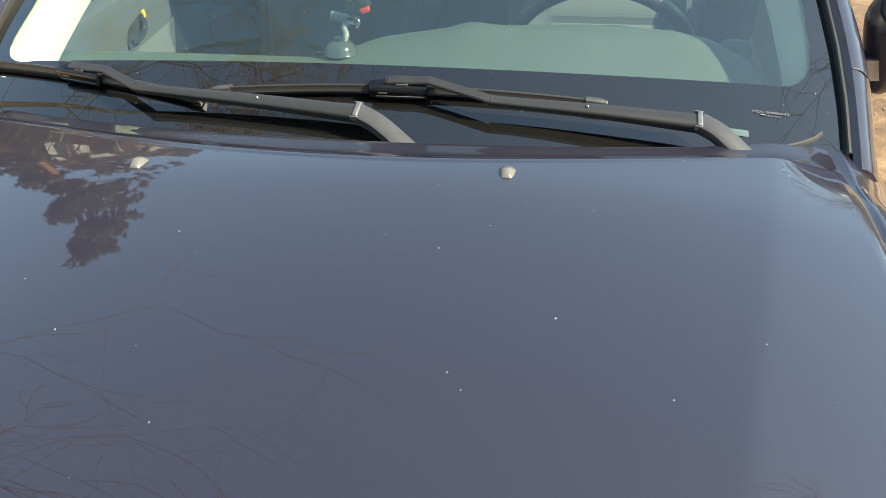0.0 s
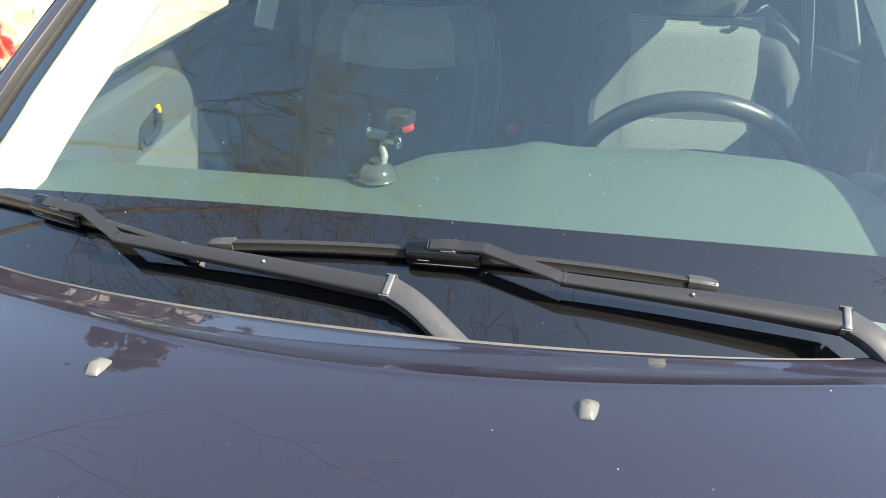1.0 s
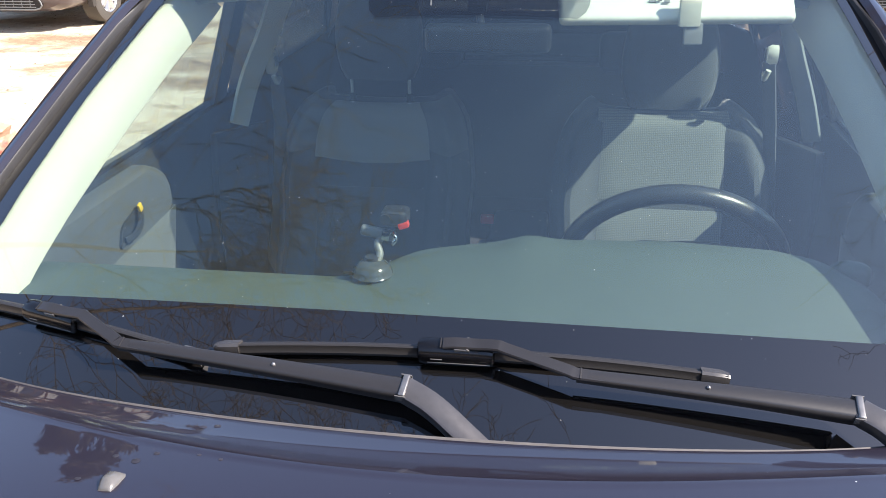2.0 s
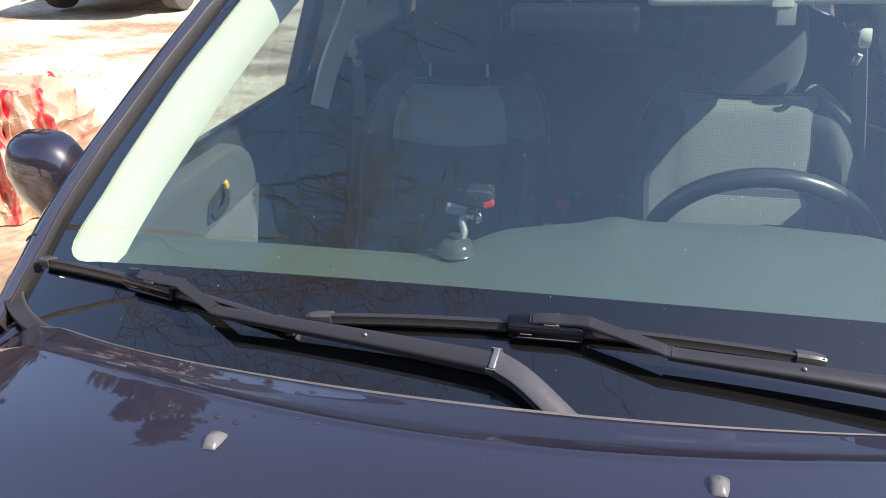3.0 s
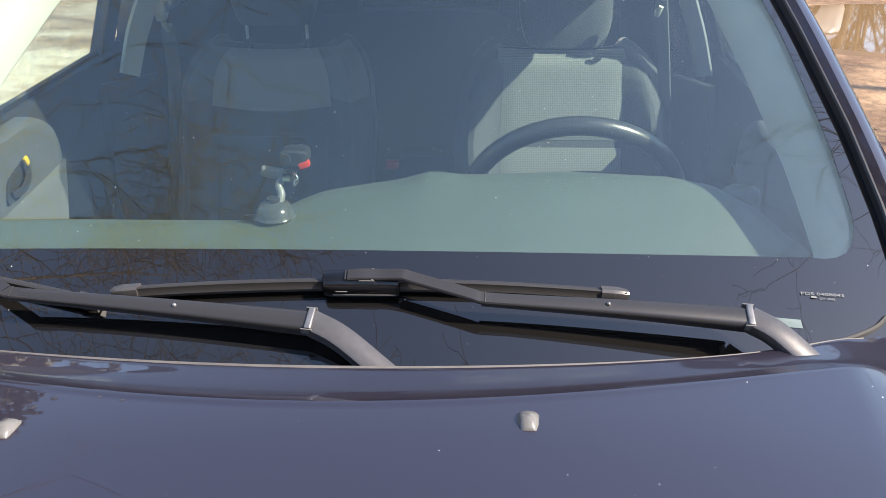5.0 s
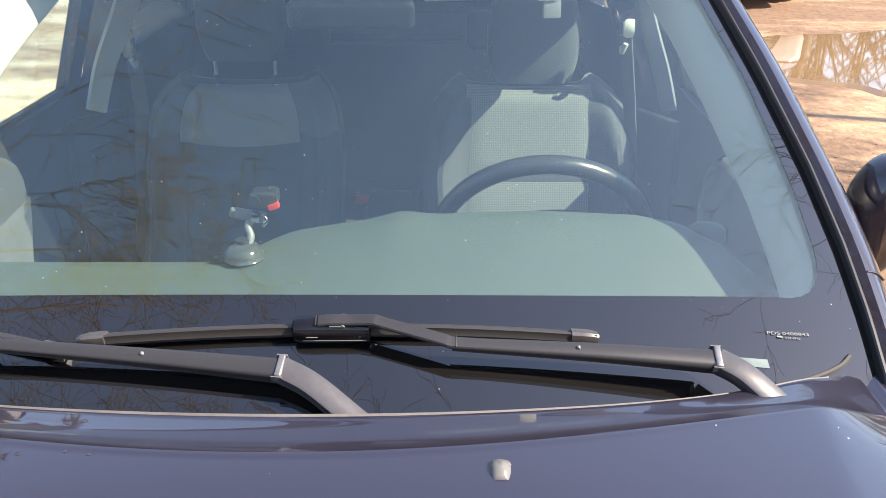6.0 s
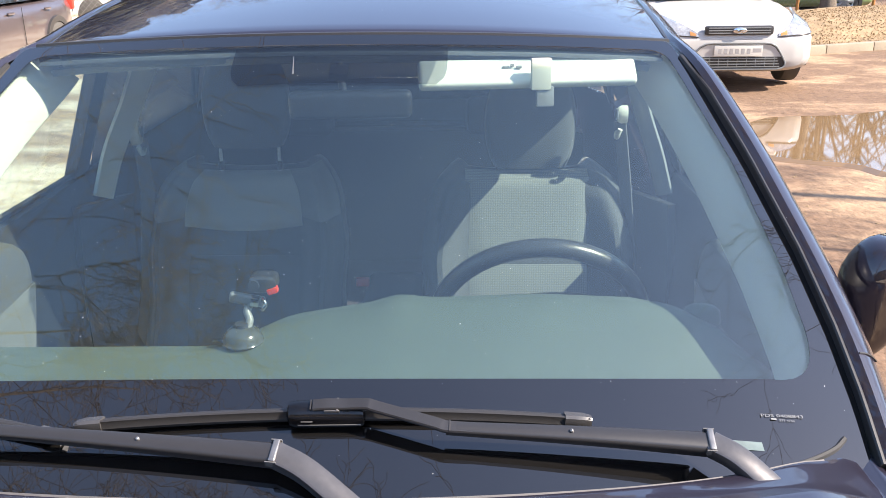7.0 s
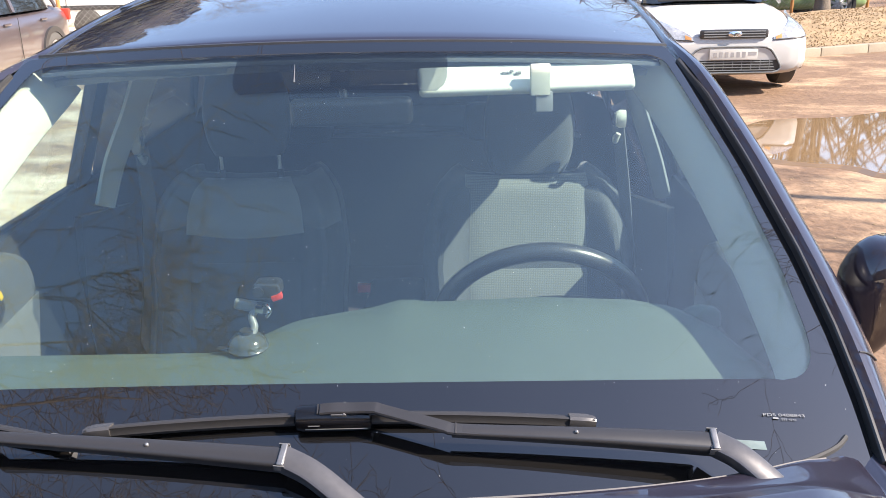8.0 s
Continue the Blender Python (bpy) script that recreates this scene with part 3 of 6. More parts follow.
def build_windscreen():
    def skin(u, v):
        y0 = 0.03 + 0.33 * abs(u) ** 2.2 * 0.6
        y = y0 + (0.985 - y0) * v
        x = u * flank(u, y)
        y = y0 + (glass_top(x) - y0) * v
        return (x, y, glass_z(x, y))
    pane = part("windscreen", sheet(skin, span(-1, 1, 61), span(0, 1, 41), 0.005), GLASS, car, "dusty laminated windscreen glass")
    inner = outline(lambda x: 0.313 + 0.14 * x * x, lambda y: float(np.interp(y, [0.36, 0.434, 0.549, 0.738, 0.937, 1.0], [0.667, 0.677, 0.673, 0.648, 0.598, 0.58])),
                    lambda x: 0.937 + 0.165 * x * x, 0.60, 0.45, 0.962, 0.555)
    inner = [(x * (1.046 if x < 0 else 1.0), y) for x, y in inner]
    outer = outline(lambda x: 0.05 + 0.36 * x * x, lambda y: glass_side(y) - 0.001, lambda x: glass_top(x) - 0.001, 0.66, 0.40, 1.0, 0.585)
    outer = [(x * (1.028 + 0.012 * step(0.36, 0.5, y) if x < 0 else 1.0), y) for x, y in outer]
    inner = [(x + (0.016 * step(0.36, 0.5, y) if x < -0.3 else 0.0), y) for x, y in inner]
    bm = bmesh.new()
    lo = [[bm.verts.new((x + (X - x) * k, y + (Y - y) * k, glass_z(x + (X - x) * k, y + (Y - y) * k) + 0.0007 - d)) for (x, y), (X, Y) in zip(inner, outer)] for d, k in ((0, 0), (0, 0.33), (0, 0.67), (0, 1), (0.0012, 1), (0.0012, 0.67), (0.0012, 0.33), (0.0012, 0))]
    n = len(inner)
    for a, b in zip(lo, lo[1:] + lo[:1]):
        for i in range(n):
            bm.faces.new((a[i], b[i], b[(i + 1) % n], a[(i + 1) % n]))
    def haze(u, v):
        x, y, z = skin(u * 0.97, 0.12 + 0.86 * v)
        return (x, y, z - 0.0075)
    part("haze_film", sheet(haze, span(-1, 1, 31), span(0, 1, 21)), FILM, pane, "thin bluish haze inside the glass")
    part("black_band", bm, FRIT, pane, "black enamel edge band")
    # rows of shrinking dots inside the band
    v, f = [], []
    n = len(inner)
    for i in range(n):
        (x0, y0), (x1, y1) = inner[i], inner[(i + 1) % n]
        if (y0 + y1) / 2 < 0.40 or x0 > 0.3:
            continue
        seg = math.hypot(x1 - x0, y1 - y0)
        cnt = max(1, int(seg / 0.0032))
        nx, ny = -(y1 - y0) / seg, (x1 - x0) / seg
        for k in range(cnt):
            for row in range(3):
                t = (k + 0.5 * (row % 2)) / cnt
                x, y = x0 + (x1 - x0) * t + nx * (0.001 + 0.0024 * row), y0 + (y1 - y0) * t + ny * (0.001 + 0.0024 * row)
                r = 0.00105 * (1 - 0.2 * row)
                m = len(v)
                v += [(x + r * math.cos(a), y + r * math.sin(a), glass_z(x, y) + 0.0006 + 0.543 * r * math.sin(a)) for a in [math.pi / 3 * j for j in range(6)]]
                f.append(tuple(range(m, m + 6)))
    me = bpy.data.meshes.new("dot_fringe")
    me.from_pydata(v, [], f)
    me.materials.append(FRIT)
    dots = new("dot_fringe", me)
    dots.parent = pane
    dots["kind"] = "stuff"
    # upper sensor patch round the mirror foot
    def patch(u, v):
        x, y = (0.19 - 0.02 * (1 - v) ** 6) * u - 0.006, 0.843 + 0.10 * v
        return (x, y, glass_z(x, y) - 0.0024)
    part("shade_patch", sheet(patch, span(-1, 1, 11), span(0, 1, 7)), SENSOR_DOTS, pane, "dark sensor patch")
    fleck = sweep([(x, y, glass_z(x, y) + 0.0012) for x, y in ((-0.088, 0.908), (-0.086, 0.890), (-0.084, 0.872), (-0.083, 0.862))], ring(0.0013, 6), scale=lambda t: (0.2 + t, 0.3))
    part("paint_fleck", fleck, PRINT, pane, "white fleck on the glass")
    # dried specks scattered over the glass
    rng = random.Random(14)
    v, f = [], []
    for _ in range(150):
        x, y = rng.uniform(-0.66, 0.66), rng.uniform(0.22, 0.90)
        if abs(x) > 0.70 - 0.18 * y:
            continue
        r, q = rng.choice((0.0003, 0.0004, 0.0005, 0.0005, 0.0008)), rng.uniform(0.6, 1.6)
        k = len(v)
        v += [(x + r * math.cos(a), y + r * q * math.sin(a), glass_z(x, y) + 0.0013 + 0.543 * r * q * math.sin(a)) for a in [2 * math.pi * j / 7 for j in range(7)]]
        v.append((x, y, glass_z(x, y) + 0.0016))
        f += [(k + j, k + (j + 1) % 7, k + 7) for j in range(7)]
    spots = from_lists("dried_specks", v, f, SPECK, False)
    spots.parent = pane
    spots["kind"] = "stuff"
    # etched code and small sticker at the lower corner
    for text, size, x, y in (("PDS 0408843", 0.0060, 0.576, 0.3100), ("577 4743", 0.0042, 0.599, 0.3075)):
        cu = bpy.data.curves.new("glass_code", "FONT")
        cu.body, cu.size, cu.extrude = text, size, 0.0001
        ob = new("glass_code", cu)
        dg = bpy.context.evaluated_depsgraph_get()
        me = bpy.data.meshes.new_from_object(ob.evaluated_get(dg))
        bpy.data.objects.remove(ob)
        me.materials.clear()
        me.materials.append(PRINT)
        code = new("glass_code", me)
        tx, ty = Vector((0.9925, 0.122, 0.0)), Vector((-0.122, 0.9925, 0.0))
        for d in (tx, ty):
            d.z = 0.543 * d.y - 0.308 * (x + 0.03) * d.x
        tx.normalize()
        nz = tx.cross(ty).normalized()
        m = Matrix((tx, nz.cross(tx), nz)).transposed().to_4x4()
        m.translation = Vector((x, y, glass_z(x, y))) + nz * 0.0022
        code.matrix_world = m @ Matrix.Diagonal((1.75 if size > 0.005 else 1.3, 1.0, 1, 1))
        code.parent = pane
    bm = box((0.5925, 0.3085, glass_z(0.5925, 0.3085) + 0.0024), (0.0075, 0.0024, 0.0003), (28.5, 10, 7))
    part("code_bar", bm, PRINT, pane)
    part("sticker", box((0.550, 0.270, glass_z(0.550, 0.270) + 0.0018), (0.04, 0.012, 0.0006), (28.5, 9.5, 8)), STICKER, pane, "pale teal worn sticker")
    # cowl panel under the bonnet's edge
    def cowl(u, v):
        x = 0.66 * u
        y = 0.0 + 0.30 * x * x + 0.075 * v
        return (x, y, glass_z(x, y) - 0.006 + 0.004 * math.sin(v * 3.1))
    part("cowl", sheet(cowl, span(-1, 1, 31), span(-1, 0.6, 5), 0.02, (0, 0, -1)), BLACK_PLASTIC, car, "black plastic scuttle panel")


def build_pillars_roof():
    for s in (-1, 1):
        # one outer skin from the pillar's foot along the roof's side to the rear pillar
        edge = smooth_line([(flank(s, y), y, glass_z(flank(s, y), y)) for y in (0.235, 0.30, 0.37, 0.45, 0.55, 0.65, 0.75, 0.85, 0.95)]
            + [(0.602, 1.07, 1.388), (0.608, 1.22, 1.409), (0.614, 1.45, 1.435), (0.619, 1.75, 1.4615), (0.617, 2.05, 1.480), (0.608, 2.4, 1.488), (0.640, 2.72, 1.30), (0.695, 3.0, 1.06)], 5)

        def skin(u, v):
            x0, y, z0 = edge[int(u)]
            a = v * math.pi / 2
            on_roof = step(0.92, 1.14, y)
            low = 0.5 * step(0.447, 0.28, y)
            return (s * (x0 + 0.016 - 0.004 * on_roof + 0.046 * math.sin(a)), y + 0.012 * v * (1 - on_roof), z0 + 0.018 - 0.012 * on_roof - 0.075 * (1 - math.cos(a)) * (1 + low))
        part("a_pillar", sheet(skin, range(len(edge)), span(0, 1, 10), 0.012, (-s * 0.8, 0, -0.6)), NAVY, car, "glossy navy pillar and roof side")
        part("roof_moulding", sweep([(s * (x + 0.006), y, z + 0.001) for x, y, z in edge if 0.99 < y < 2.42], [(-0.0055, -0.012), (-0.0045, 0.001), (0.0, 0.002), (0.0045, 0.001), (0.0055, -0.012)]), RUBBER, car, "black roof drip moulding")
        prof = [(-s * q, h) for q, h in ((-0.009, -0.006), (-0.0085, 0.0035), (-0.0065, 0.0055), (-0.004, 0.0045), (-0.0025, 0.0015), (-0.0005, 0.0015), (0.001, 0.009), (0.0035, 0.0125), (0.007, 0.0135), (0.009, 0.0115), (0.011, -0.006))]
        line = [(s * (flank(s, y) + 0.008), y, glass_z(flank(s, y), y)) for y in span(0.27, 0.985, 24)]
        part("screen_trim", sweep(line, prof, scale=lambda t: (0.72 if s < 0 else 1.0, 1.0 - 0.65 * step(0.86, 1.0, t))), MOULDING, car, "black rubber windscreen moulding")
        part("pillar_joint", sweep([(s * (flank(s, 0.405) + 0.018 + 0.046 * math.sin(a)), 0.405 + 0.012 * a / 1.57, glass_z(flank(s, 0.405), 0.405) + 0.0180 - 0.075 * 1.079 * (1 - math.cos(a))) for a in span(0, 0.62, 6)], ring(0.0014, 6)), RUBBER, car)

        turn = [(0.545, 0.232), (0.60, 0.245), (0.651, 0.262), (0.696, 0.287), (0.729, 0.314), (0.744, 0.338), (0.746, 0.384)] if s < 0 else [(0.535, 0.230), (0.582, 0.246), (0.626, 0.264), (0.661, 0.283), (0.679, 0.299)]
        turn = smooth_line([(s * x, y, glass_z(x, y) + 0.003) for x, y in turn], 5)
        part("corner_seal", sweep(turn, [(-0.0028, -0.006), (-0.0028, 0.001), (0.0, 0.003), (0.0028, 0.001), (0.0028, -0.006)]), CORNER_SEAL, car, "grey rubber seal round the glass corner")
        mid = Vector((s * 0.50, 0.45, 0.0))

        # black sheet stands for the dark gap; driver's side sunk to stay shaded
        def filler(u, v):
            p = turn[int(u)]
            d = Vector((p.x - mid.x, p.y - mid.y, 0)).normalized()
            return (p.x + d.x * (0.003 + 0.022 * v), p.y + d.y * (0.003 + 0.022 * v), p.z + (0.001 + 0.003 * v if s < 0 else -0.004 - 0.016 * v))
        part("corner_filler", sheet(filler, range(len(turn)), span(0, 1, 5), 0.006, (0, 0, -1)), MOULDING, car, "black sheet for the dark gap between glass corner and wing")

        # inner trim of the front pillar
        def inner(u, v):
            y = 0.38 + 0.66 * u
            if s > 0:
                # the driver's cover faces inward, away from the sun
                return (flank(s, y) - 0.004 - 0.050 * v - 0.010 * math.sin(v * 3.14), y + 0.070 * v, glass_z(flank(s, y), y) - 0.022 - 0.054 * v)
            x0 = flank(s, y) - 0.002 - 0.060 * v - 0.012 * math.sin(v * 3.14)
            return (s * x0, y + 0.055 * v, glass_z(flank(s, y), y) - 0.022 - 0.055 * v)
        part("pillar_trim", sheet(inner, span(0, 1, 22), span(0, 1, 9), 0.01, (s * 0.5, 0.4, -0.5)), TRIM_LIGHT, car, "pale grey inner pillar cover")

    def roof(u, v):
        hw = 0.600 + 0.02 * math.sin(v * 3.0)
        x = hw * u
        y = 0.972 + 0.165 * x * x + (2.45 - 0.972 - 0.16 * x * x) * v
        z = 1.4190 + 0.136 * (1 - (1 - v) ** 2.4) * (1 - 0.30 * u * u) - 0.030 * u * u - 0.005 * u**6
        return (x, y, z - 0.007 * step(0.012, 0.0, v))
    roof_ob = part("roof", sheet(roof, span(-1, 1, 41), sorted({*span(0, 1, 31), 0.003, 0.006, 0.009, 0.012}), 0.02, (0, 0, -1)), NAVY, car, "glossy navy roof skin")
    line = [(x, glass_top(x) + 0.004, glass_z(x, glass_top(x)) + 0.002) for x in span(-0.598, 0.598, 40)]
    part("header_trim", sweep(line, [(-0.0045, -0.008), (-0.004, 0.0015), (-0.002, 0.003), (0.002, 0.002), (0.0045, -0.008)]), RUBBER, car, "thin black strip over the windscreen")
    # sunroof lid
    def lid(u, v):
        uu, vv = 0.67 * u, 0.36 + 0.34 * v
        x, y, z = roof(uu, vv)
        return (x, y, z + 0.004 - 0.006 * max(abs(u), abs(2 * v - 1)) ** 14)
    part("sunroof", sheet(lid, span(-1, 1, 25), span(0, 1, 13), 0.008, (0, 0, -1)), NAVY, car, "dark sunroof panel")
    for s in (-1, 1):
        for y in (1.42, 2.25):
            b = 0.0 if y < 2 else 0.25
            line = [(s * (0.765 - 0.145 * k), y + b * (1 - k) - 0.03 * k + 0.06, 1.03 + 0.39 * k) for k in span(0, 1, 8)]
            part("door_frame", sweep(line, [(-0.04, -0.014), (-0.04, 0.014), (0.04, 0.014), (0.04, -0.014)], up=(s, 0, 0.3)), BLACK_PLASTIC, car)

        def side(u, v):
            y = 0.46 + 2.62 * u
            x = 0.772 + 0.072 * math.sin(min(1.0, v / 0.45) * math.pi / 2) - 0.035 * max(0.0, v - 0.5) * 2
            x -= 0.10 * step(0.75, 1.0, u)
            return (s * x, y, 1.035 - 0.80 * v)
        part("body_side", sheet(side, span(0, 1, 61), span(0, 1, 22), 0.015, (-s, 0, 0), lambda c: math.hypot(c.y - 2.32, c.z - 0.31) < 0.345), NAVY, car)
        for y0, y1 in ((0.62, 1.42), (1.52, 2.66)):
            def pane(u, v):
                y = y0 + (y1 - y0) * u
                ya = max(y, 0.62 + 0.42 * v) if y0 < 1 else y
                return (s * (0.757 - 0.135 * v + 0.01 * math.sin(v * 3.1)), ya + 0.03, 1.03 + (0.345 + 0.08 * step(0.9, 1.6, y)) * v)
            part("door_window", sheet(pane, span(0, 1, 9), span(0, 1, 9), 0.004, (-s, 0, 0)), SIDE_GLASS if y0 < 1 else REAR_GLASS, car)
        part("mirror_corner", sheet(lambda u, v: (s * (0.760 - 0.08 * v), 0.53 + 0.15 * u * (1 - v) + 0.36 * v, 1.03 + 0.24 * v), span(0, 1, 5), span(0, 0.5, 5), 0.012, (-s, 0, 0)), BLACK_PLASTIC, car)
    def rear(u, v):
        return (u * (0.58 + 0.08 * v), 2.42 + 0.48 * v - 0.05 * u * u, 1.515 - 0.45 * v - 0.03 * u * u)
    part("rear_window", sheet(rear, span(-1, 1, 17), span(0, 1, 9), 0.005, (0, 0, -1)), REAR_GLASS, car)
    def deck(u, v):
        return (u * (0.70 - 0.03 * v), 2.88 + 0.42 * v - 0.03 * u * u, 1.06 - 0.03 * v - 0.75 * max(0, v - 0.72) ** 1.2 * 3 - 0.02 * u * u)
    part("boot_lid", sheet(deck, span(-1, 1, 21), span(0, 1, 17), 0.02, (0, 0, -1)), NAVY, car)
    part("rear_panel", box((0, 3.18, 0.52), (1.5, 0.14, 0.66), bev=0.05, seg=3), NAVY, car)
    part("underbody", box((0, 1.1, 0.30), (1.42, 4.0, 0.16), bev=0.03), BLACK_PLASTIC, car)
    part("bulkhead", box((0, 0.10, 0.62), (1.34, 0.04, 0.5), bev=0.01), BLACK_PLASTIC, car)


def wheel_parts(parent, at, r=0.31, w=0.2, s=1, rim=ALLOY, spokes=5):
    """A tyre with tread shoulders and, under it, a spoked rim."""
    prof = [(-0.5, 0.66), (-0.5, 0.9), (-0.42, 0.985), (-0.2, 1.0), (0.2, 1.0), (0.42, 0.985), (0.5, 0.9), (0.5, 0.66), (0.3, 0.62), (-0.3, 0.62)]
    n = 28
    bm = bmesh.new()
    rows = [[bm.verts.new((at[0] + a * w, at[1] + b * r * math.cos(2 * math.pi * i / n), at[2] + b * r * math.sin(2 * math.pi * i / n))) for a, b in prof] for i in range(n)]
    for i in range(n):
        for j in range(len(prof)):
            k = (j + 1) % len(prof)
            bm.faces.new((rows[i][j], rows[i][k], rows[(i + 1) % n][k], rows[(i + 1) % n][j]))
    tyre = part("wheel", bm, TYRE, parent, "dusty black tyre")
    bm = bmesh.new()
    ringv = []
    for a, b in ((0.36 * s, 0.66), (0.46 * s, 0.64), (0.40 * s, 0.58), (0.05 * s, 0.56)):
        ringv.append([(at[0] + a * w, at[1] + b * r * math.cos(2 * math.pi * i / n), at[2] + b * r * math.sin(2 * math.pi * i / n)) for i in range(n)])
    loft(ringv, bm, caps=False)
    for k in range(spokes):
        a = 2 * math.pi * k / spokes + 0.3
        line = [(at[0] + 0.34 * s * w, at[1] + q * r * math.cos(a), at[2] + q * r * math.sin(a)) for q in (0.08, 0.3, 0.6)]
        sweep(line, ring(0.035, 6), up=(1, 0, 0), bm=bm)
    box((at[0] + 0.33 * s * w, at[1], at[2]), (0.03, 0.12, 0.12), bev=0.012, bm=bm)
    part("rim", bm, rim, tyre, "light alloy rim")


def build_mirrors():
    """Door mirrors: shield-shaped shells, broad above, drawn in to a narrow foot."""
    for s in (-1, 1):
        rings = []
        for j in range(1, 18):
            t = math.pi * j / 18
            z, k = math.cos(t), math.sin(t) ** 0.55
            w = float(np.interp(z, [-1, -0.6, -0.1, 0.4, 1], [0.024, 0.040, 0.068, 0.084, 0.080]))
            cx = float(np.interp(z, [-1, 0, 1], [0.886, 0.915, 0.925])) - (0.024 if s > 0 else 0.0)
            row = []
            for i in range(26):
                a = 2 * math.pi * i / 26
                x, y = math.cos(a), math.sin(a)
                d = (0.078 if y < 0 else 0.036) * (0.8 + 0.2 * z)
                row.append(Vector((s * (cx + w * k * (abs(x) ** 0.8) * (1 if x > 0 else -1)), 0.672 + d * k * (abs(y) ** 0.85) * (1 if y > 0 else -1), 1.020 + 0.106 * z)))
            rings.append(row)
        shell = part("door_mirror", loft(rings), NAVY, car, "navy door mirror housing")
        part("mirror_foot", sweep(smooth_line([(s * 0.735, 0.62, 0.985), (s * 0.79, 0.64, 0.978), (s * 0.85, 0.668, 0.972)], 4), [(-0.034, -0.022), (-0.034, 0.016), (0.0, 0.024), (0.034, 0.016), (0.034, -0.022)]), NAVY, shell, "navy mirror foot")
        part("mirror_pane", box((s * 0.925 - (0.024 if s > 0 else 0.0), 0.7085, 1.045), (0.085, 0.006, 0.095), (0, 0, -4 * s), bev=0.0025), MIRROR, shell, "mirror glass")


def build_wiper(base, knee, rivet, hook, conn, tip_a, tip_b, group="wipers"):
    """One wiper: head at the spindle, hinged arm, hooked rod, joint piece, jointless blade with end caps."""
    base, knee, rivet, hook, conn, tip_a, tip_b = (Vector(p) for p in (base, knee, rivet, hook, conn, tip_a, tip_b))
    up = Vector((0, -0.42, 0.91))
    bd = (tip_b - tip_a).normalized()

    def on_glass(p, h):
        return Vector((p.x, p.y, glass_z(p.x, p.y))) + up * h
    arm = part("wiper", sweep(smooth_line([knee, knee.lerp(rivet, 0.45) + up * 0.002, rivet], 6),
        [(-0.0125, -0.012), (-0.0138, -0.001), (-0.012, 0.003), (-0.0085, 0.0052), (0.0085, 0.0052), (0.012, 0.003), (0.0138, -0.001), (0.0125, -0.012), (0.010, -0.012), (0.010, -0.001), (-0.010, -0.001), (-0.010, -0.012)], up=up,
        scale=lambda t: (1.0 - 0.45 * t, 1.0 - 0.45 * t)), WIPER_BLACK, car, "satin black wiper with flat arm and blade at rest")
    part("spindle_head", sweep(smooth_line([base, base.lerp(knee, 0.4) + up * 0.001 + Vector((0.002, 0.001, 0)), base.lerp(knee, 0.78) + up * 0.004 + Vector((0.004, 0.003, 0)), knee - up * 0.001], 6),
        [(-0.013, -0.010), (-0.0142, 0.003), (-0.0132, 0.0058), (-0.0108, 0.0072), (0.0108, 0.0072), (0.0132, 0.0058), (0.0142, 0.003), (0.013, -0.010)], up=up), HEAD_METAL, arm, "cast wiper head")
    d = (rivet - knee).normalized()
    side = d.cross(up).normalized()
    m = Matrix((d, side, up)).transposed().to_4x4()
    m.translation = knee + up * 0.0015
    bm = box((0, 0, 0), (0.008, 0.0285, 0.0128), bev=0.0022, seg=3)
    bmesh.ops.transform(bm, matrix=m, verts=bm.verts)
    part("hinge_cap", bm, WORN_METAL, arm, "worn hinge edge")
    for q in (-1, 1):
        bm = box((0.001, q * 0.0146, -0.0005), (0.013, 0.0016, 0.010), bev=0.0007)
        bmesh.ops.transform(bm, matrix=m, verts=bm.verts)
        part("hinge_ear", bm, NOZZLE, arm, "bright rubbed hinge edge")
    c0 = on_glass(conn, 0.0185)
    rod = [rivet - d * 0.03, rivet + up * 0.0005, rivet.lerp(hook, 0.15) + up * 0.001, hook.lerp(rivet, 0.12), hook, c0 + bd * 0.020 + up * 0.0135, c0 - bd * 0.002 + up * 0.0140, c0 - bd * 0.018 + up * 0.0120]
    part("hook_rod", sweep(smooth_line(rod, 4), [(-0.0072, -0.0025), (-0.0078, 0.001), (-0.0066, 0.0028), (0.0066, 0.0028), (0.0078, 0.001), (0.0072, -0.0025)], up=up), WIPER_BLACK, arm, "flat hooked steel rod")
    m2 = m.copy()
    m2.translation = rivet - d * 0.004 + up * 0.001
    bm = box((0, 0, 0), (0.002, 0.0148, 0.0058), bev=0.0008)
    bmesh.ops.transform(bm, matrix=m2, verts=bm.verts)
    part("crimp", bm, RUBBER, arm)
    mid = knee + d * 0.16 + up * 0.0066
    bm = bmesh.new()
    bmesh.ops.create_uvsphere(bm, u_segments=10, v_segments=6, radius=0.0026)
    bmesh.ops.translate(bm, vec=mid, verts=bm.verts)
    part("rivet", bm, WORN_METAL, arm)
    # blade
    line = [on_glass(tip_a.lerp(tip_b, t), 0.0125) for t in span(0, 1, 21)]
    blade = part("blade", sweep(line, [(-0.0080, -0.005), (-0.0085, -0.001), (-0.0055, 0.0005), (-0.0045, 0.0025), (-0.001, 0.0035), (0.0015, 0.0085), (0.0040, 0.0085), (0.0055, 0.003), (0.0085, 0.0), (0.0080, -0.005)], up=up), RUBBER, arm, "long black wiper blade with raised spoiler")
    part("squeegee", sweep([p - up * 0.004 for p in line], [(-0.0012, -0.0082), (-0.0050, 0.003), (0.0050, 0.003), (0.0012, -0.0082)], up=up), RUBBER, blade)
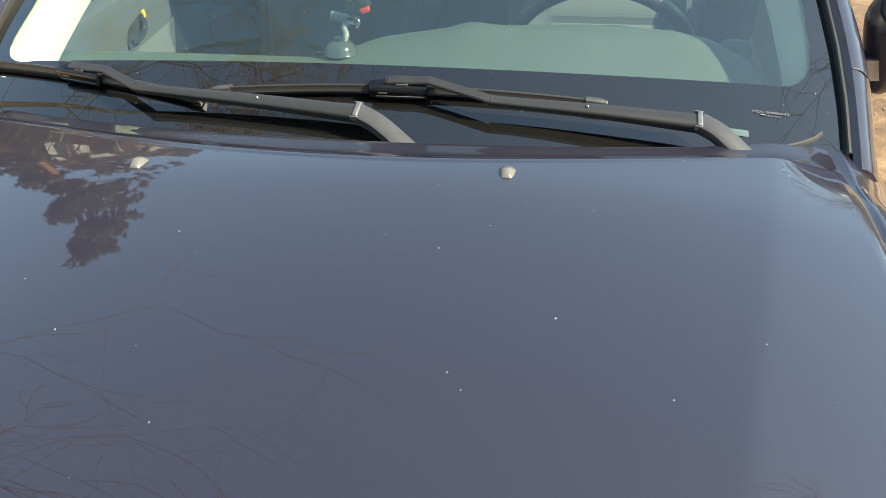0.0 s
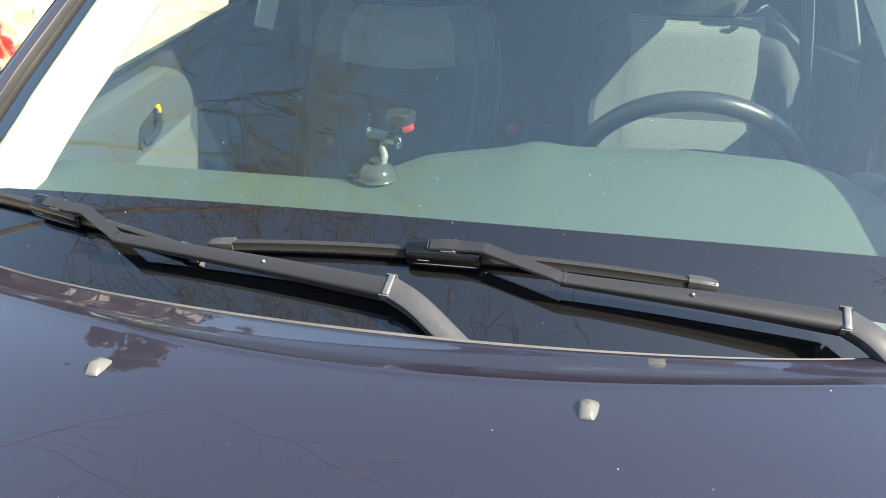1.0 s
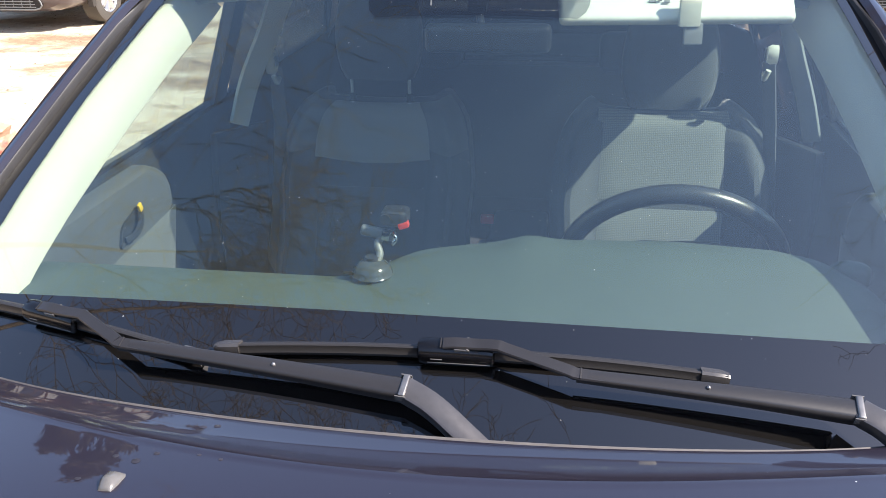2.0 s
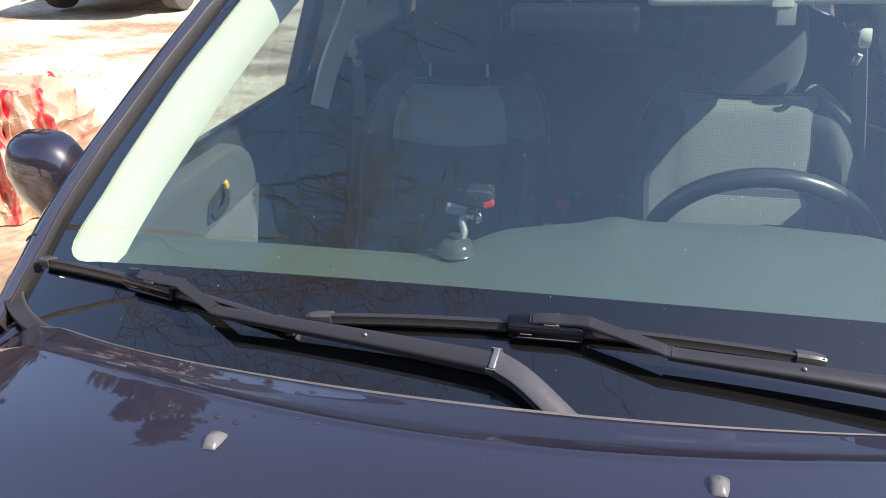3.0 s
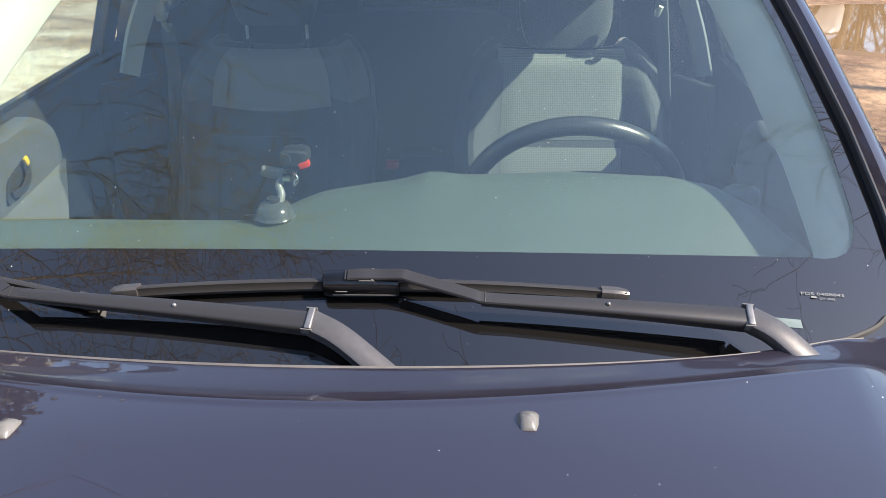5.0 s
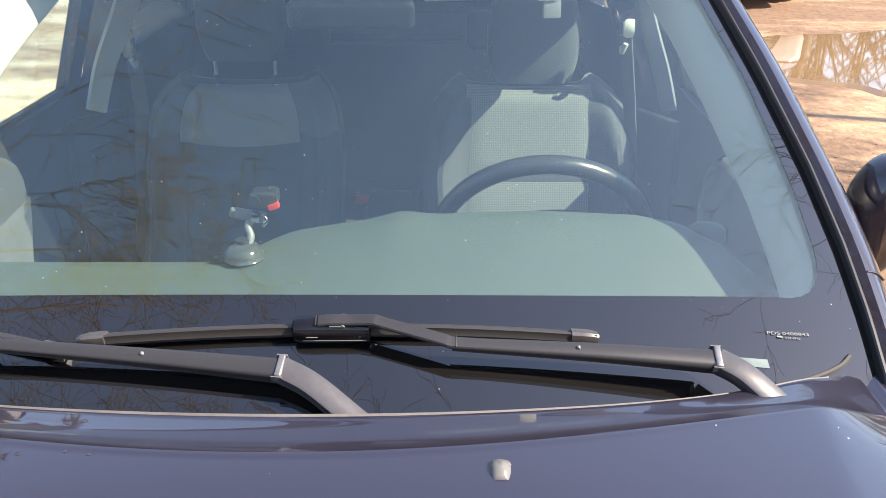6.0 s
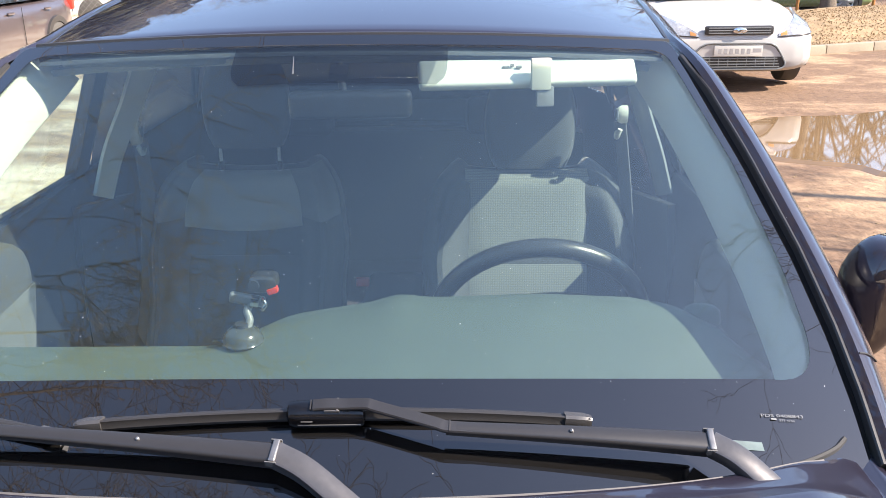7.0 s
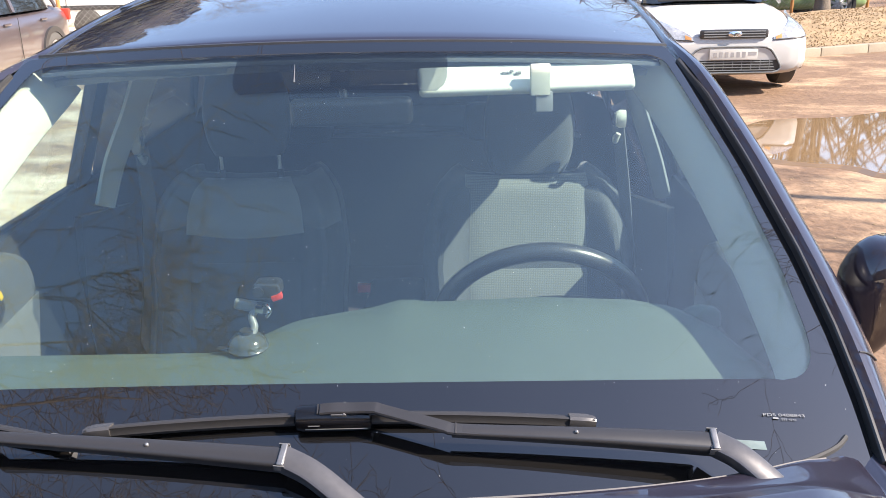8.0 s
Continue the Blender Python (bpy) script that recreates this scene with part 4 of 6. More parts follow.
    for a, b in ((0.0, 0.045), (0.955, 1.0)):
        part("end_cap", sweep([on_glass(tip_a.lerp(tip_b, t), 0.0130) for t in span(a - 0.004, b + 0.004, 4)], [(-0.0098, -0.006), (-0.0098, 0.002), (-0.004, 0.006), (0.002, 0.0105), (0.006, 0.009), (0.0098, 0.001), (0.0098, -0.006)], up=up, scale=lambda t: ((0.95, 0.92) if 0.2 < t < 0.8 or (t > 0.5) == (a < 0.5) else (0.72, 0.70))), CAP_PLASTIC, blade)
    prof = [(-0.0140, -0.012), (-0.0155, -0.008), (-0.0150, -0.001), (-0.0135, 0.004), (-0.0105, 0.0085), (-0.006, 0.0112), (0.0, 0.012), (0.006, 0.0112), (0.0105, 0.0085), (0.0135, 0.004), (0.0150, -0.001), (0.0155, -0.008), (0.0140, -0.012)]
    part("joint_piece", sweep([c0 + bd * q for q in (-0.050, -0.047, -0.041, -0.031, -0.014, 0.008, 0.026, 0.035, 0.040, 0.042)], prof, up=up, scale=lambda t: (float(np.interp(t, [0, 0.04, 0.12, 0.25, 0.85, 0.95, 1], [0.55, 0.75, 0.92, 1.0, 1.0, 0.9, 0.7])), float(np.interp(t, [0, 0.04, 0.12, 0.25, 0.5, 0.85, 0.95, 1], [0.35, 0.6, 0.85, 0.98, 1.0, 0.9, 0.7, 0.45])))), GLOSS_BLACK, blade, "black plastic blade joint")
    m3 = Matrix((bd, up.cross(bd).normalized(), up)).transposed().to_4x4()
    m3.translation = c0
    for name, at, size, mat in (("joint_recess", (0.020, 0.0, 0.0086), (0.009, 0.0165, 0.0030), RUBBER), ("joint_clip", (0.004, -0.0085, 0.0115), (0.018, 0.0016, 0.0040), WORN_METAL),
            ("joint_pin", (0.0105, 0.0, 0.0132), (0.0026, 0.0185, 0.0026), NOZZLE), ("joint_slot", (-0.026, -0.0146, 0.0), (0.014, 0.0014, 0.0014), NOZZLE), ("joint_rim", (-0.021, 0.0, 0.0130), (0.0016, 0.0140, 0.0030), RUBBER), ("joint_seam", (0.0, -0.0154, -0.0055), (0.074, 0.0012, 0.0014), NOZZLE)):
        bm = box(at, size, bev=0.0006)
        bmesh.ops.transform(bm, matrix=m3, verts=bm.verts)
        part(name, bm, mat, blade)


build_hood()
for x, y in ((-0.260, 0.0), (0.231, 0.026)):
    part("washer_nozzle", nozzle_bm((x, y, hood_z(x, y) - 0.001)), NOZZLE, car, "small silver-grey washer nozzle")
build_fenders()
build_windscreen()
build_pillars_roof()
build_mirrors()
for s in (-1, 1):
    wheel_parts(car, (s * 0.735, -0.30, 0.31), s=s)
    wheel_parts(car, (s * 0.735, 2.32, 0.31), s=s)
build_wiper((0.606, 0.140, 0.957), (0.489, 0.223, 1.027), (0.186, 0.224, 1.047), (0.094, 0.246, 1.064), (0.0485, 0.262, 1.066), (-0.252, 0.257, 1.04), (0.356, 0.271, 1.039))
build_wiper((0.146, 0.122, 0.952), (-0.006, 0.194, 1.031), (-0.372, 0.234, 1.040), (-0.446, 0.280, 1.050), (-0.498, 0.307, 1.056), (-0.722, 0.369, 1.028), (-0.275, 0.246, 1.024))


# ---- inside the dark car ----
def dash_z(x, y):
    rear = float(np.interp(x, [-0.7, -0.19, -0.114, 0.0, 0.1, 0.33, 0.48, 0.55, 0.620, 0.675, 0.72], [0.98, 0.982, 0.991, 1.011, 1.026, 1.034, 1.027, 1.014, 0.980, 0.935, 0.90]))
    base = 0.918 + 0.062 * step(0.14, 0.60, y)
    bump = math.exp(-((x - 0.105) / 0.035) ** 2) * step(0.58, 0.67, y)
    return min(base + (rear - 0.98) * step(0.36, 0.66, y) + 0.007 * bump, glass_z(x, y) - 0.03 if y < 0.45 else 9)


def build_dash():
    def rear(x):
        return 0.585 + 0.085 * step(-0.19, -0.06, x) - 0.03 * step(0.60, 0.72, x)

    def skin(u, v):
        x = 0.70 * u
        e = rear(x)
        if v < 0.8:
            y = 0.20 + (e - 0.20) * v / 0.8
            return (x, y, dash_z(x, y) - 0.006 * step(0.74, 0.8, v))
        k = (v - 0.8) / 0.2
        return (x, e + 0.045 * math.sin(k * math.pi / 2) - 0.03 * k, dash_z(x, e) - 0.006 - 0.34 * k ** 1.6)
    dash = part("dashboard", sheet(skin, span(-1, 1, 71), sorted({*span(0, 0.8, 28), *span(0.8, 1, 9)}), 0.012, (0, 0.0, -1)), DASH, car, "grey-green soft plastic dashboard top")
    bm = loft([[(0.600 + 0.033 * k * math.cos(a), 0.672 + 0.022 * k * math.sin(a), 0.985 + h) for a in [2 * math.pi * i / 24 for i in range(24)]] for k, h in ((1.0, -0.01), (1.0, 0.004), (0.92, 0.012), (0.7, 0.018), (0.3, 0.021))])
    part("side_vent", bm, DASH, dash, "round grey side vent")
    for i in range(7):
        part("defrost_slat", box((-0.36 + 0.12 * i, 0.345, dash_z(-0.36 + 0.12 * i, 0.345) + 0.001), (0.09, 0.012, 0.004), (9, 0, 0), bev=0.001), DASH_DARK, dash)
    # instrument hood opening behind the wheel and the centre stack
    part("cluster_hood", sheet(lambda u, v: (0.36 + 0.19 * u, 0.69 + 0.06 * v, 1.022 - 0.05 * v - 0.05 * u * u), span(-1, 1, 17), span(0, 1, 5), 0.012, (0, 0, -1)), DASH_DARK, dash)
    part("centre_stack", box((0.0, 0.69, 0.66), (0.26, 0.10, 0.40), (-12, 0, 0), bev=0.02), DASH_DARK, dash)
    part("lower_dash", box((0.0, 0.62, 0.72), (1.32, 0.14, 0.36), bev=0.03), DASH_DARK, dash)


def build_wheel():
    hub = Vector((0.350, 0.850, 0.900))
    m = Matrix.Translation(hub) @ pose(0, 0, 0, -65, 0, 0)
    bm = bmesh.new()
    n = 48
    R = 0.190
    rows = [[(( R + 0.0165 * math.cos(b)) * math.cos(a), (R + 0.0165 * math.cos(b)) * math.sin(a), 0.0175 * math.sin(b)) for b in [2 * math.pi * j / 12 for j in range(12)]] for a in [2 * math.pi * i / n for i in range(n)]]
    vs = [[bm.verts.new(p) for p in r] for r in rows]
    for i in range(n):
        for j in range(12):
            bm.faces.new((vs[i][j], vs[(i + 1) % n][j], vs[(i + 1) % n][(j + 1) % 12], vs[i][(j + 1) % 12]))
    bmesh.ops.transform(bm, matrix=m, verts=bm.verts)
    rim = part("steering_wheel", bm, LEATHER, car, "black leather-rimmed steering wheel")
    bm = box((0, -0.01, -0.01), (0.15, 0.12, 0.05), bev=0.025, seg=3)
    bmesh.ops.transform(bm, matrix=m, verts=bm.verts)
    part("hub", bm, DASH_DARK, rim)
    for a in (0.0, math.pi, math.pi / 2):
        bm = tube([(0.06 * math.cos(a), 0.06 * math.sin(a), -0.012), (0.17 * math.cos(a), 0.17 * math.sin(a), 0)], 0.014)
        bmesh.ops.transform(bm, matrix=m, verts=bm.verts)
        part("spoke", bm, DASH_DARK, rim)
    part("column", tube([hub, hub + Vector((0, -0.25, -0.13))], 0.04, 12), DASH_DARK, rim)


def build_seat(cx, top_y, top_z, head_low, head_y, label, low_cloth=None):
    """One front seat: shaped backrest, two mesh panels, cushion, headrest on two steel posts."""
    def axis(z):
        return top_y - (top_z - z) * 0.40

    def half(z):
        return float(np.interp(top_z - z, [0.0, 0.01, 0.03, 0.06, 0.10, 0.2, 0.32, 0.45, 0.6], [0.155, 0.182, 0.213, 0.234, 0.249, 0.262, 0.252, 0.262, 0.27]))

    def skin(u, v):
        z = top_z - 0.005 - 0.62 * (1 - v)
        w = half(z)
        x = cx + w * u
        bol = 0.055 * step(0.52, 0.85, abs(u)) * step(0.0, 0.14, top_z - z) - 0.075 * step(0.82, 1.0, abs(u))
        edge = -0.05 * step(0.96, 1.0, v)
        dip = 0.012 * (1 - u * u) * step(0.9, 1.0, v)
        return (x, axis(z) - bol - edge, z - dip)
    back = part("front_seat", sheet(skin, sorted({*span(-1, 1, 41)}), sorted({*span(0, 0.9, 22), *span(0.9, 1, 8)}), 0.085, (0, 0.93, -0.2)), SEAT_CLOTH, car, label)
    spans = ((top_z - 0.205, top_z - 0.006), (top_z - 0.58, top_z - 0.222)) if low_cloth is None else ((top_z - 0.58, top_z - 0.222),)
    for z0, z1 in spans:
        def panel(u, v):
            z = z0 + (z1 - z0) * v
            q = max(abs(u), abs(2 * v - 1)) ** 10
            x = cx + 0.152 * u
            dip = 0.012 * (1 - (x - cx) ** 2 / 0.05) * step(top_z - 0.06, top_z, z)
            roll = 0.045 * step(top_z - 0.026, top_z, z)
            return (x, axis(z) - 0.007 + 0.006 * q + roll, z - dip)
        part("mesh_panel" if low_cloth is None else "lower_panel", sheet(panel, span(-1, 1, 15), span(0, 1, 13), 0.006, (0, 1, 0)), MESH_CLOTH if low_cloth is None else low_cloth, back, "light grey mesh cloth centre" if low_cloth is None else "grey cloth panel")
    if low_cloth is not None:
        # shoulder panels: a paler centre, and a wing each side that ends a little higher
        for u0, u1, v0, bow in ((-0.60, 0.60, 0.765, 0.022), (-0.985, -0.602, 0.80, 0.0), (0.602, 0.985, 0.80, 0.0)):
            def upper(u, v):
                w = u0 + (u1 - u0) * u
                lo = v0 - bow * (1 - (2 * u - 1) ** 2)
                x, y, z = skin(w, lo + (0.985 - lo) * v)
                return (x, y - 0.007 + 0.006 * max(0.0, 1 - v * 8), z + 0.002)
            mid = bow > 0
            part("upper_panel" if mid else "shoulder_wing", sheet(upper, span(0, 1, 17), span(0, 1, 15), 0.003, (0, 1, 0)), PANEL_CLOTH if mid else WING_CLOTH, back, "paler cloth shoulder panel" if mid else "")
    def cushion(u, v):
        y = axis(0.55) - 0.02 - 0.5 * v
        return (cx + 0.26 * u, y, 0.36 + 0.03 * v + 0.03 * step(0.6, 0.9, abs(u)) - 0.06 * step(0.85, 1.0, abs(u)) - 0.05 * step(0.85, 1, v))
    part("cushion", sheet(cushion, span(-1, 1, 25), span(0, 1, 13), 0.12, (0, 0, -1)), SEAT_CLOTH, back)
    part("seat_rail", box((cx, axis(0.5) - 0.25, 0.34), (0.40, 0.42, 0.08), bev=0.01), DASH_DARK, back)
    # headrest
    rings = []
    for k in span(0, 1, 11):
        z = head_low + 0.225 * k
        a = math.sin(math.pi * (0.1 + 0.8 * k)) ** 0.22
        w, d = 0.117 * a * (1 - 0.06 * k), 0.052 * a
        y = head_y + 0.012 * k
        rings.append([(cx + 0.01 + w * (abs(math.cos(t)) ** 0.5) * (1 if math.cos(t) > 0 else -1), y + d * (abs(math.sin(t)) ** 0.8) * (1 if math.sin(t) > 0 else -1), z) for t in [2 * math.pi * i / 24 for i in range(24)]])
    part("headrest", loft(rings), SEAT_CLOTH, back, "dark cloth headrest")
    for dx in (-0.077, 0.077):
        part("post", tube([(cx + 0.01 + dx, head_y - 0.004, top_z - 0.06), (cx + 0.01 + dx, head_y, head_low + 0.03)], 0.0048, 10), BRIGHT_STEEL, back, "bright steel headrest post")
        part("post_collar", tube([(cx + 0.01 + dx, head_y - 0.001, top_z - 0.02), (cx + 0.01 + dx, head_y - 0.001, top_z + 0.003)], 0.009, 12), DASH_DARK, back)


def build_interior():
    build_dash()
    build_wheel()
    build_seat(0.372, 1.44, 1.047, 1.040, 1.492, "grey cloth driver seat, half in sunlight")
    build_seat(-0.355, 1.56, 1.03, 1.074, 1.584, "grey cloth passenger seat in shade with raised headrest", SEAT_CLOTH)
    part("headliner", sheet(lambda u, v: (0.585 * u, 0.985 + 0.14 * u * u * 0.4 + 1.45 * v, 1.362 + 0.095 * (1 - (1 - v) ** 1.9) - 0.03 * u * u), span(-1, 1, 21), span(0, 1, 15), 0.012, (0, 0, 1)), HEADLINER, car, "pale grey cloth headliner")
    part("header_lining", sheet(lambda u, v: (0.58 * u, 0.932 + 0.16 * (0.58 * u) ** 2 + 0.09 * v, glass_z(0.58 * u, 0.932 + 0.16 * (0.58 * u) ** 2) - 0.009 + 0.004 * v), span(-1, 1, 21), span(0, 1, 5), 0.006, (0, 0, -1)), SHADED_GREY, car)
    for s in (-1, 1):
        # door cards with cloth inserts
        def card(u, v):
            y = 0.56 + 0.92 * u
            return (s * (0.722 - 0.03 * math.sin(v * 3.0) + 0.02 * (1 - v)), y, 1.024 - 0.61 * v - 0.02 * step(0.85, 0.0, u) * 0.3)
        door = part("door_card", sheet(card, span(0, 1, 17), span(0, 1, 13), 0.02, (s, 0, 0)), DASH_DARK, car, "dark grey plastic door lining")
        def rim(z):
            return float(np.interp(z, [0.66, 0.77, 0.85, 0.91, 0.945, 0.975, 1.0, 1.018, 1.026], [0.975, 1.018, 1.047, 1.063, 1.060, 1.044, 1.010, 0.97, 0.93]))

        def pad(u, v):
            z = 1.018 - 0.322 * v ** 1.3
            q = max(abs(2 * u - 1), abs(2 * v - 1)) ** 14
            return (s * (0.694 + 0.012 * q), 0.57 + (rim(z) - 0.57) * u, z)
        part("door_pad", sheet(pad, span(0, 1, 25), span(0, 1, 19), 0.03, (s, 0, 0)), DOOR_GREY, door, "mid grey door upper panel")
        def cloth(u, v):
            z = 0.902 - 0.22 * v
            return (s * (0.689 + 0.005 * max(abs(2 * u - 1), abs(2 * v - 1)) ** 16), 0.745 + (rim(z) - 0.010 - 0.745) * u, z - 0.02 * (1 - u))
        part("door_cloth", sheet(cloth, span(0, 1, 13), span(0, 1, 13), 0.010, (s, 0, 0)), DOOR_CLOTH, door, "paler cloth door insert")
        if s < 0:
            def cup_skin(u, v):
                a = 2 * math.pi * u
                ca, sa = math.cos(a), math.sin(a)
                p, q = 0.046 * abs(ca) ** 0.45 * (1 if ca > 0 else -1) * v, 0.025 * abs(sa) ** 0.45 * (1 if sa > 0 else -1) * v
                return (s * (0.6925 - 0.004 * step(0.75, 0.95, v)), 0.850 + 0.975 * p + 0.42 * q, 0.932 + 0.22 * p + 0.95 * q)
            cup = part("handle_cup", sheet(cup_skin, span(0, 1, 29), span(0.02, 1, 9), 0.004, (s, 0, 0)), DASH_DARK, door, "dark recessed door handle cup")
            part("door_handle", sweep(smooth_line([(s * 0.688, 0.818, 0.914), (s * 0.679, 0.845, 0.918), (s * 0.677, 0.868, 0.936), (s * 0.682, 0.878, 0.952)], 4), [(-0.006, -0.003), (-0.006, 0.003), (0.006, 0.003), (0.006, -0.003)], up=(-s, 0, 0)), DASH_DARK, cup, "grey pull handle")
            part("lock_tab", box((s * 0.680, 0.876, 0.962), (0.006, 0.012, 0.017), (20, 0, 0), bev=0.002), YELLOW, cup, "yellow lock marker")
        part("window_switch", box((s * 0.66, 0.80, 0.80), (0.035, 0.05, 0.008), bev=0.003), DASH_DARK, door)
        # centre pillar cover and belt; driver's cover darker grey in place of shade
        line = smooth_line([(-0.676, 1.41, 0.985), (-0.648, 1.44, 1.09), (-0.60, 1.47, 1.20), (-0.572, 1.50, 1.28), (-0.535, 1.55, 1.37)] if s < 0 else [(0.706, 1.41, 0.985), (0.680, 1.42, 1.08), (0.652, 1.43, 1.16), (0.618, 1.46, 1.27), (0.580, 1.52, 1.37)], 5)
        part("b_pillar_trim", sweep(line, [(-0.055, -0.008), (-0.052, 0.008), (0.052, 0.008), (0.055, -0.008)], up=(-s, -1.0, 0.2), scale=lambda t: (0.42 + 0.16 * t, 1)) if s < 0 else sweep(line, [(-0.022, -0.004), (-0.021, 0.003), (-0.012, 0.007), (0.0, 0.009), (0.012, 0.007), (0.021, 0.003), (0.022, -0.004)], up=(-s, -1.1, 0.0)), TRIM_LIGHT if s < 0 else GREY_PLASTIC, car, "grey centre pillar cover, driver's side darkened for its shade")
        part("b_pillar_base", sweep([(s * 0.672, 1.40, 0.98), (s * 0.68, 1.38, 0.75), (s * 0.68, 1.38, 0.35)], [(-0.10, -0.01), (-0.10, 0.01), (0.10, 0.01), (0.10, -0.01)], up=(-s, -0.3, 0)), DASH_DARK, car)
        bx, by, bz = (-0.602, 1.500, 1.118) if s < 0 else (0.590, 1.41, 1.172)
        belt = part("seat_belt", sweep([(bx, by + 0.01, bz - 0.01), (bx + (0.004 if s < 0 else 0.018), by + 0.0, bz - 0.15), (bx + (-0.02 if s < 0 else 0.05), by - 0.02, 0.72), (bx + 0.07 * s, by - 0.06, 0.40)], [(-0.023, -0.0012), (-0.023, 0.0012), (0.023, 0.0012), (0.023, -0.0012)], up=(-s, -0.5, 0)), BELT, car, "grey seat belt webbing")
        ank = bmesh.new()
        q = 1.1 if s < 0 else 0.7
        loft([[(bx - s * d, by - 0.012 + r * 0.8 * math.cos(a), bz + 0.012 + r * 1.25 * math.sin(a)) for a in [2 * math.pi * i / 16 for i in range(16)]] for d, r in ((-0.012, q * 0.024), (0.002, q * 0.025), (0.010, q * 0.02), (0.013, q * 0.011))], ank)
        cap = part("belt_anchor", ank, VISOR_WHITE, belt, "pale belt anchor cover")
        part("anchor_button", box((bx - s * 0.013, by - 0.016, bz + 0.014), (0.006, 0.018, 0.026), bev=0.003), GREY_PLASTIC, cap)
        part("belt_guide", tube(smooth_line([(bx - s * 0.006, by - 0.03, bz - 0.02), (bx - s * 0.012, by - 0.022, bz - 0.04), (bx - s * 0.006, by + 0.012, bz - 0.036)], 4), 0.0065, 8), TRIM_LIGHT, belt)
        # sun visors; the passenger's has its shade in a darker base colour
        visor = part("sun_visor", box((0.329, 0.948, 1.345), (0.40, 0.056, 0.022), (50, 0, 7), bev=0.0108, seg=5) if s > 0 else box((-0.385, 1.048, 1.368), (0.32, 0.11, 0.026), bev=0.0115, seg=4), VISOR_WHITE if s > 0 else SHADED_GREY, car, "sun visor with its shade painted in as dark grey" if s < 0 else "sun visor with its shade painted in as dark grey, folded down a little in the sun")
        if s > 0:
            for i, w in enumerate((0.012, 0.007, 0.010)):
                part("visor_mark", box((0.288 + 0.012 * i, 0.938, 1.358 + 0.003 * (i % 2)), (w, 0.004, 0.003), (50, 0, 7)), GREY_PLASTIC, visor)
            part("visor_strap", box((0.350, 0.918, 1.348), (0.036, 0.012, 0.056), (-3, 0, 7), bev=0.003), TRIM_LIGHT, visor, "grey clip-on strap")
            part("strap_tail", box((0.358, 0.919, 1.308), (0.032, 0.010, 0.036), (-8, 0, 7), bev=0.003), GREY_PLASTIC, visor)
    mir = part("interior_mirror", box((0.012, 0.885, 1.302), (0.218, 0.030, 0.050), (8, 0, 3), bev=0.0145, seg=5), MIRROR_BACK, car, "dark interior rear-view mirror")
    part("mirror_stalk", tube([(0.0, 0.888, 1.322), (-0.004, 0.892, 1.345), (-0.006, 0.90, 1.372)], 0.007, 10), MIRROR_BACK, mir)
    part("mirror_mount", box((-0.006, 0.885, 1.358), (0.034, 0.03, 0.016), (28, 0, 0), bev=0.005), MIRROR_BACK, mir)
    # rear bench, shelf, floor, console
    def bench(u, v):
        return (0.64 * u, 2.16 + 0.16 * v + 0.03 * u**4, 0.50 + 0.46 * v - 0.02 * u**6)
    rear = part("rear_bench", sheet(bench, span(-1, 1, 21), span(0, 1, 9), 0.10, (0, 1, 0)), SEAT_CLOTH, car, "dark cloth rear bench")
    for x in (-0.35, 0.35):
        part("rear_headrest", box((x, 2.36, 1.0), (0.24, 0.09, 0.14), (-12, 0, 0), bev=0.04, seg=4), SEAT_CLOTH, rear)
    part("rear_cushion", box((0, 1.98, 0.46), (1.24, 0.46, 0.16), bev=0.05, seg=3), CARPET, rear)
    part("parcel_shelf", box((0, 2.62, 0.965), (1.2, 0.46, 0.03), bev=0.008), DASH_DARK, car)
    part("cabin_floor", box((0, 1.2, 0.385), (1.36, 2.2, 0.02)), CARPET, car)
    console = part("console", box((0.0, 1.18, 0.50), (0.19, 0.95, 0.22), bev=0.03), DASH_DARK, car)
    part("armrest", box((0.03, 1.50, 0.685), (0.15, 0.26, 0.05), (-3, 0, 0), bev=0.02, seg=3), DOOR_GREY, console, "grey centre armrest")
    part("buckle", box((-0.052, 1.50, 0.722), (0.035, 0.02, 0.022), bev=0.004), RED_PLASTIC, console, "red seat belt buckle button")
    part("gear_lever", tube([(0.0, 0.95, 0.6), (0.0, 0.96, 0.72)], 0.012), LEATHER, console)


build_interior()


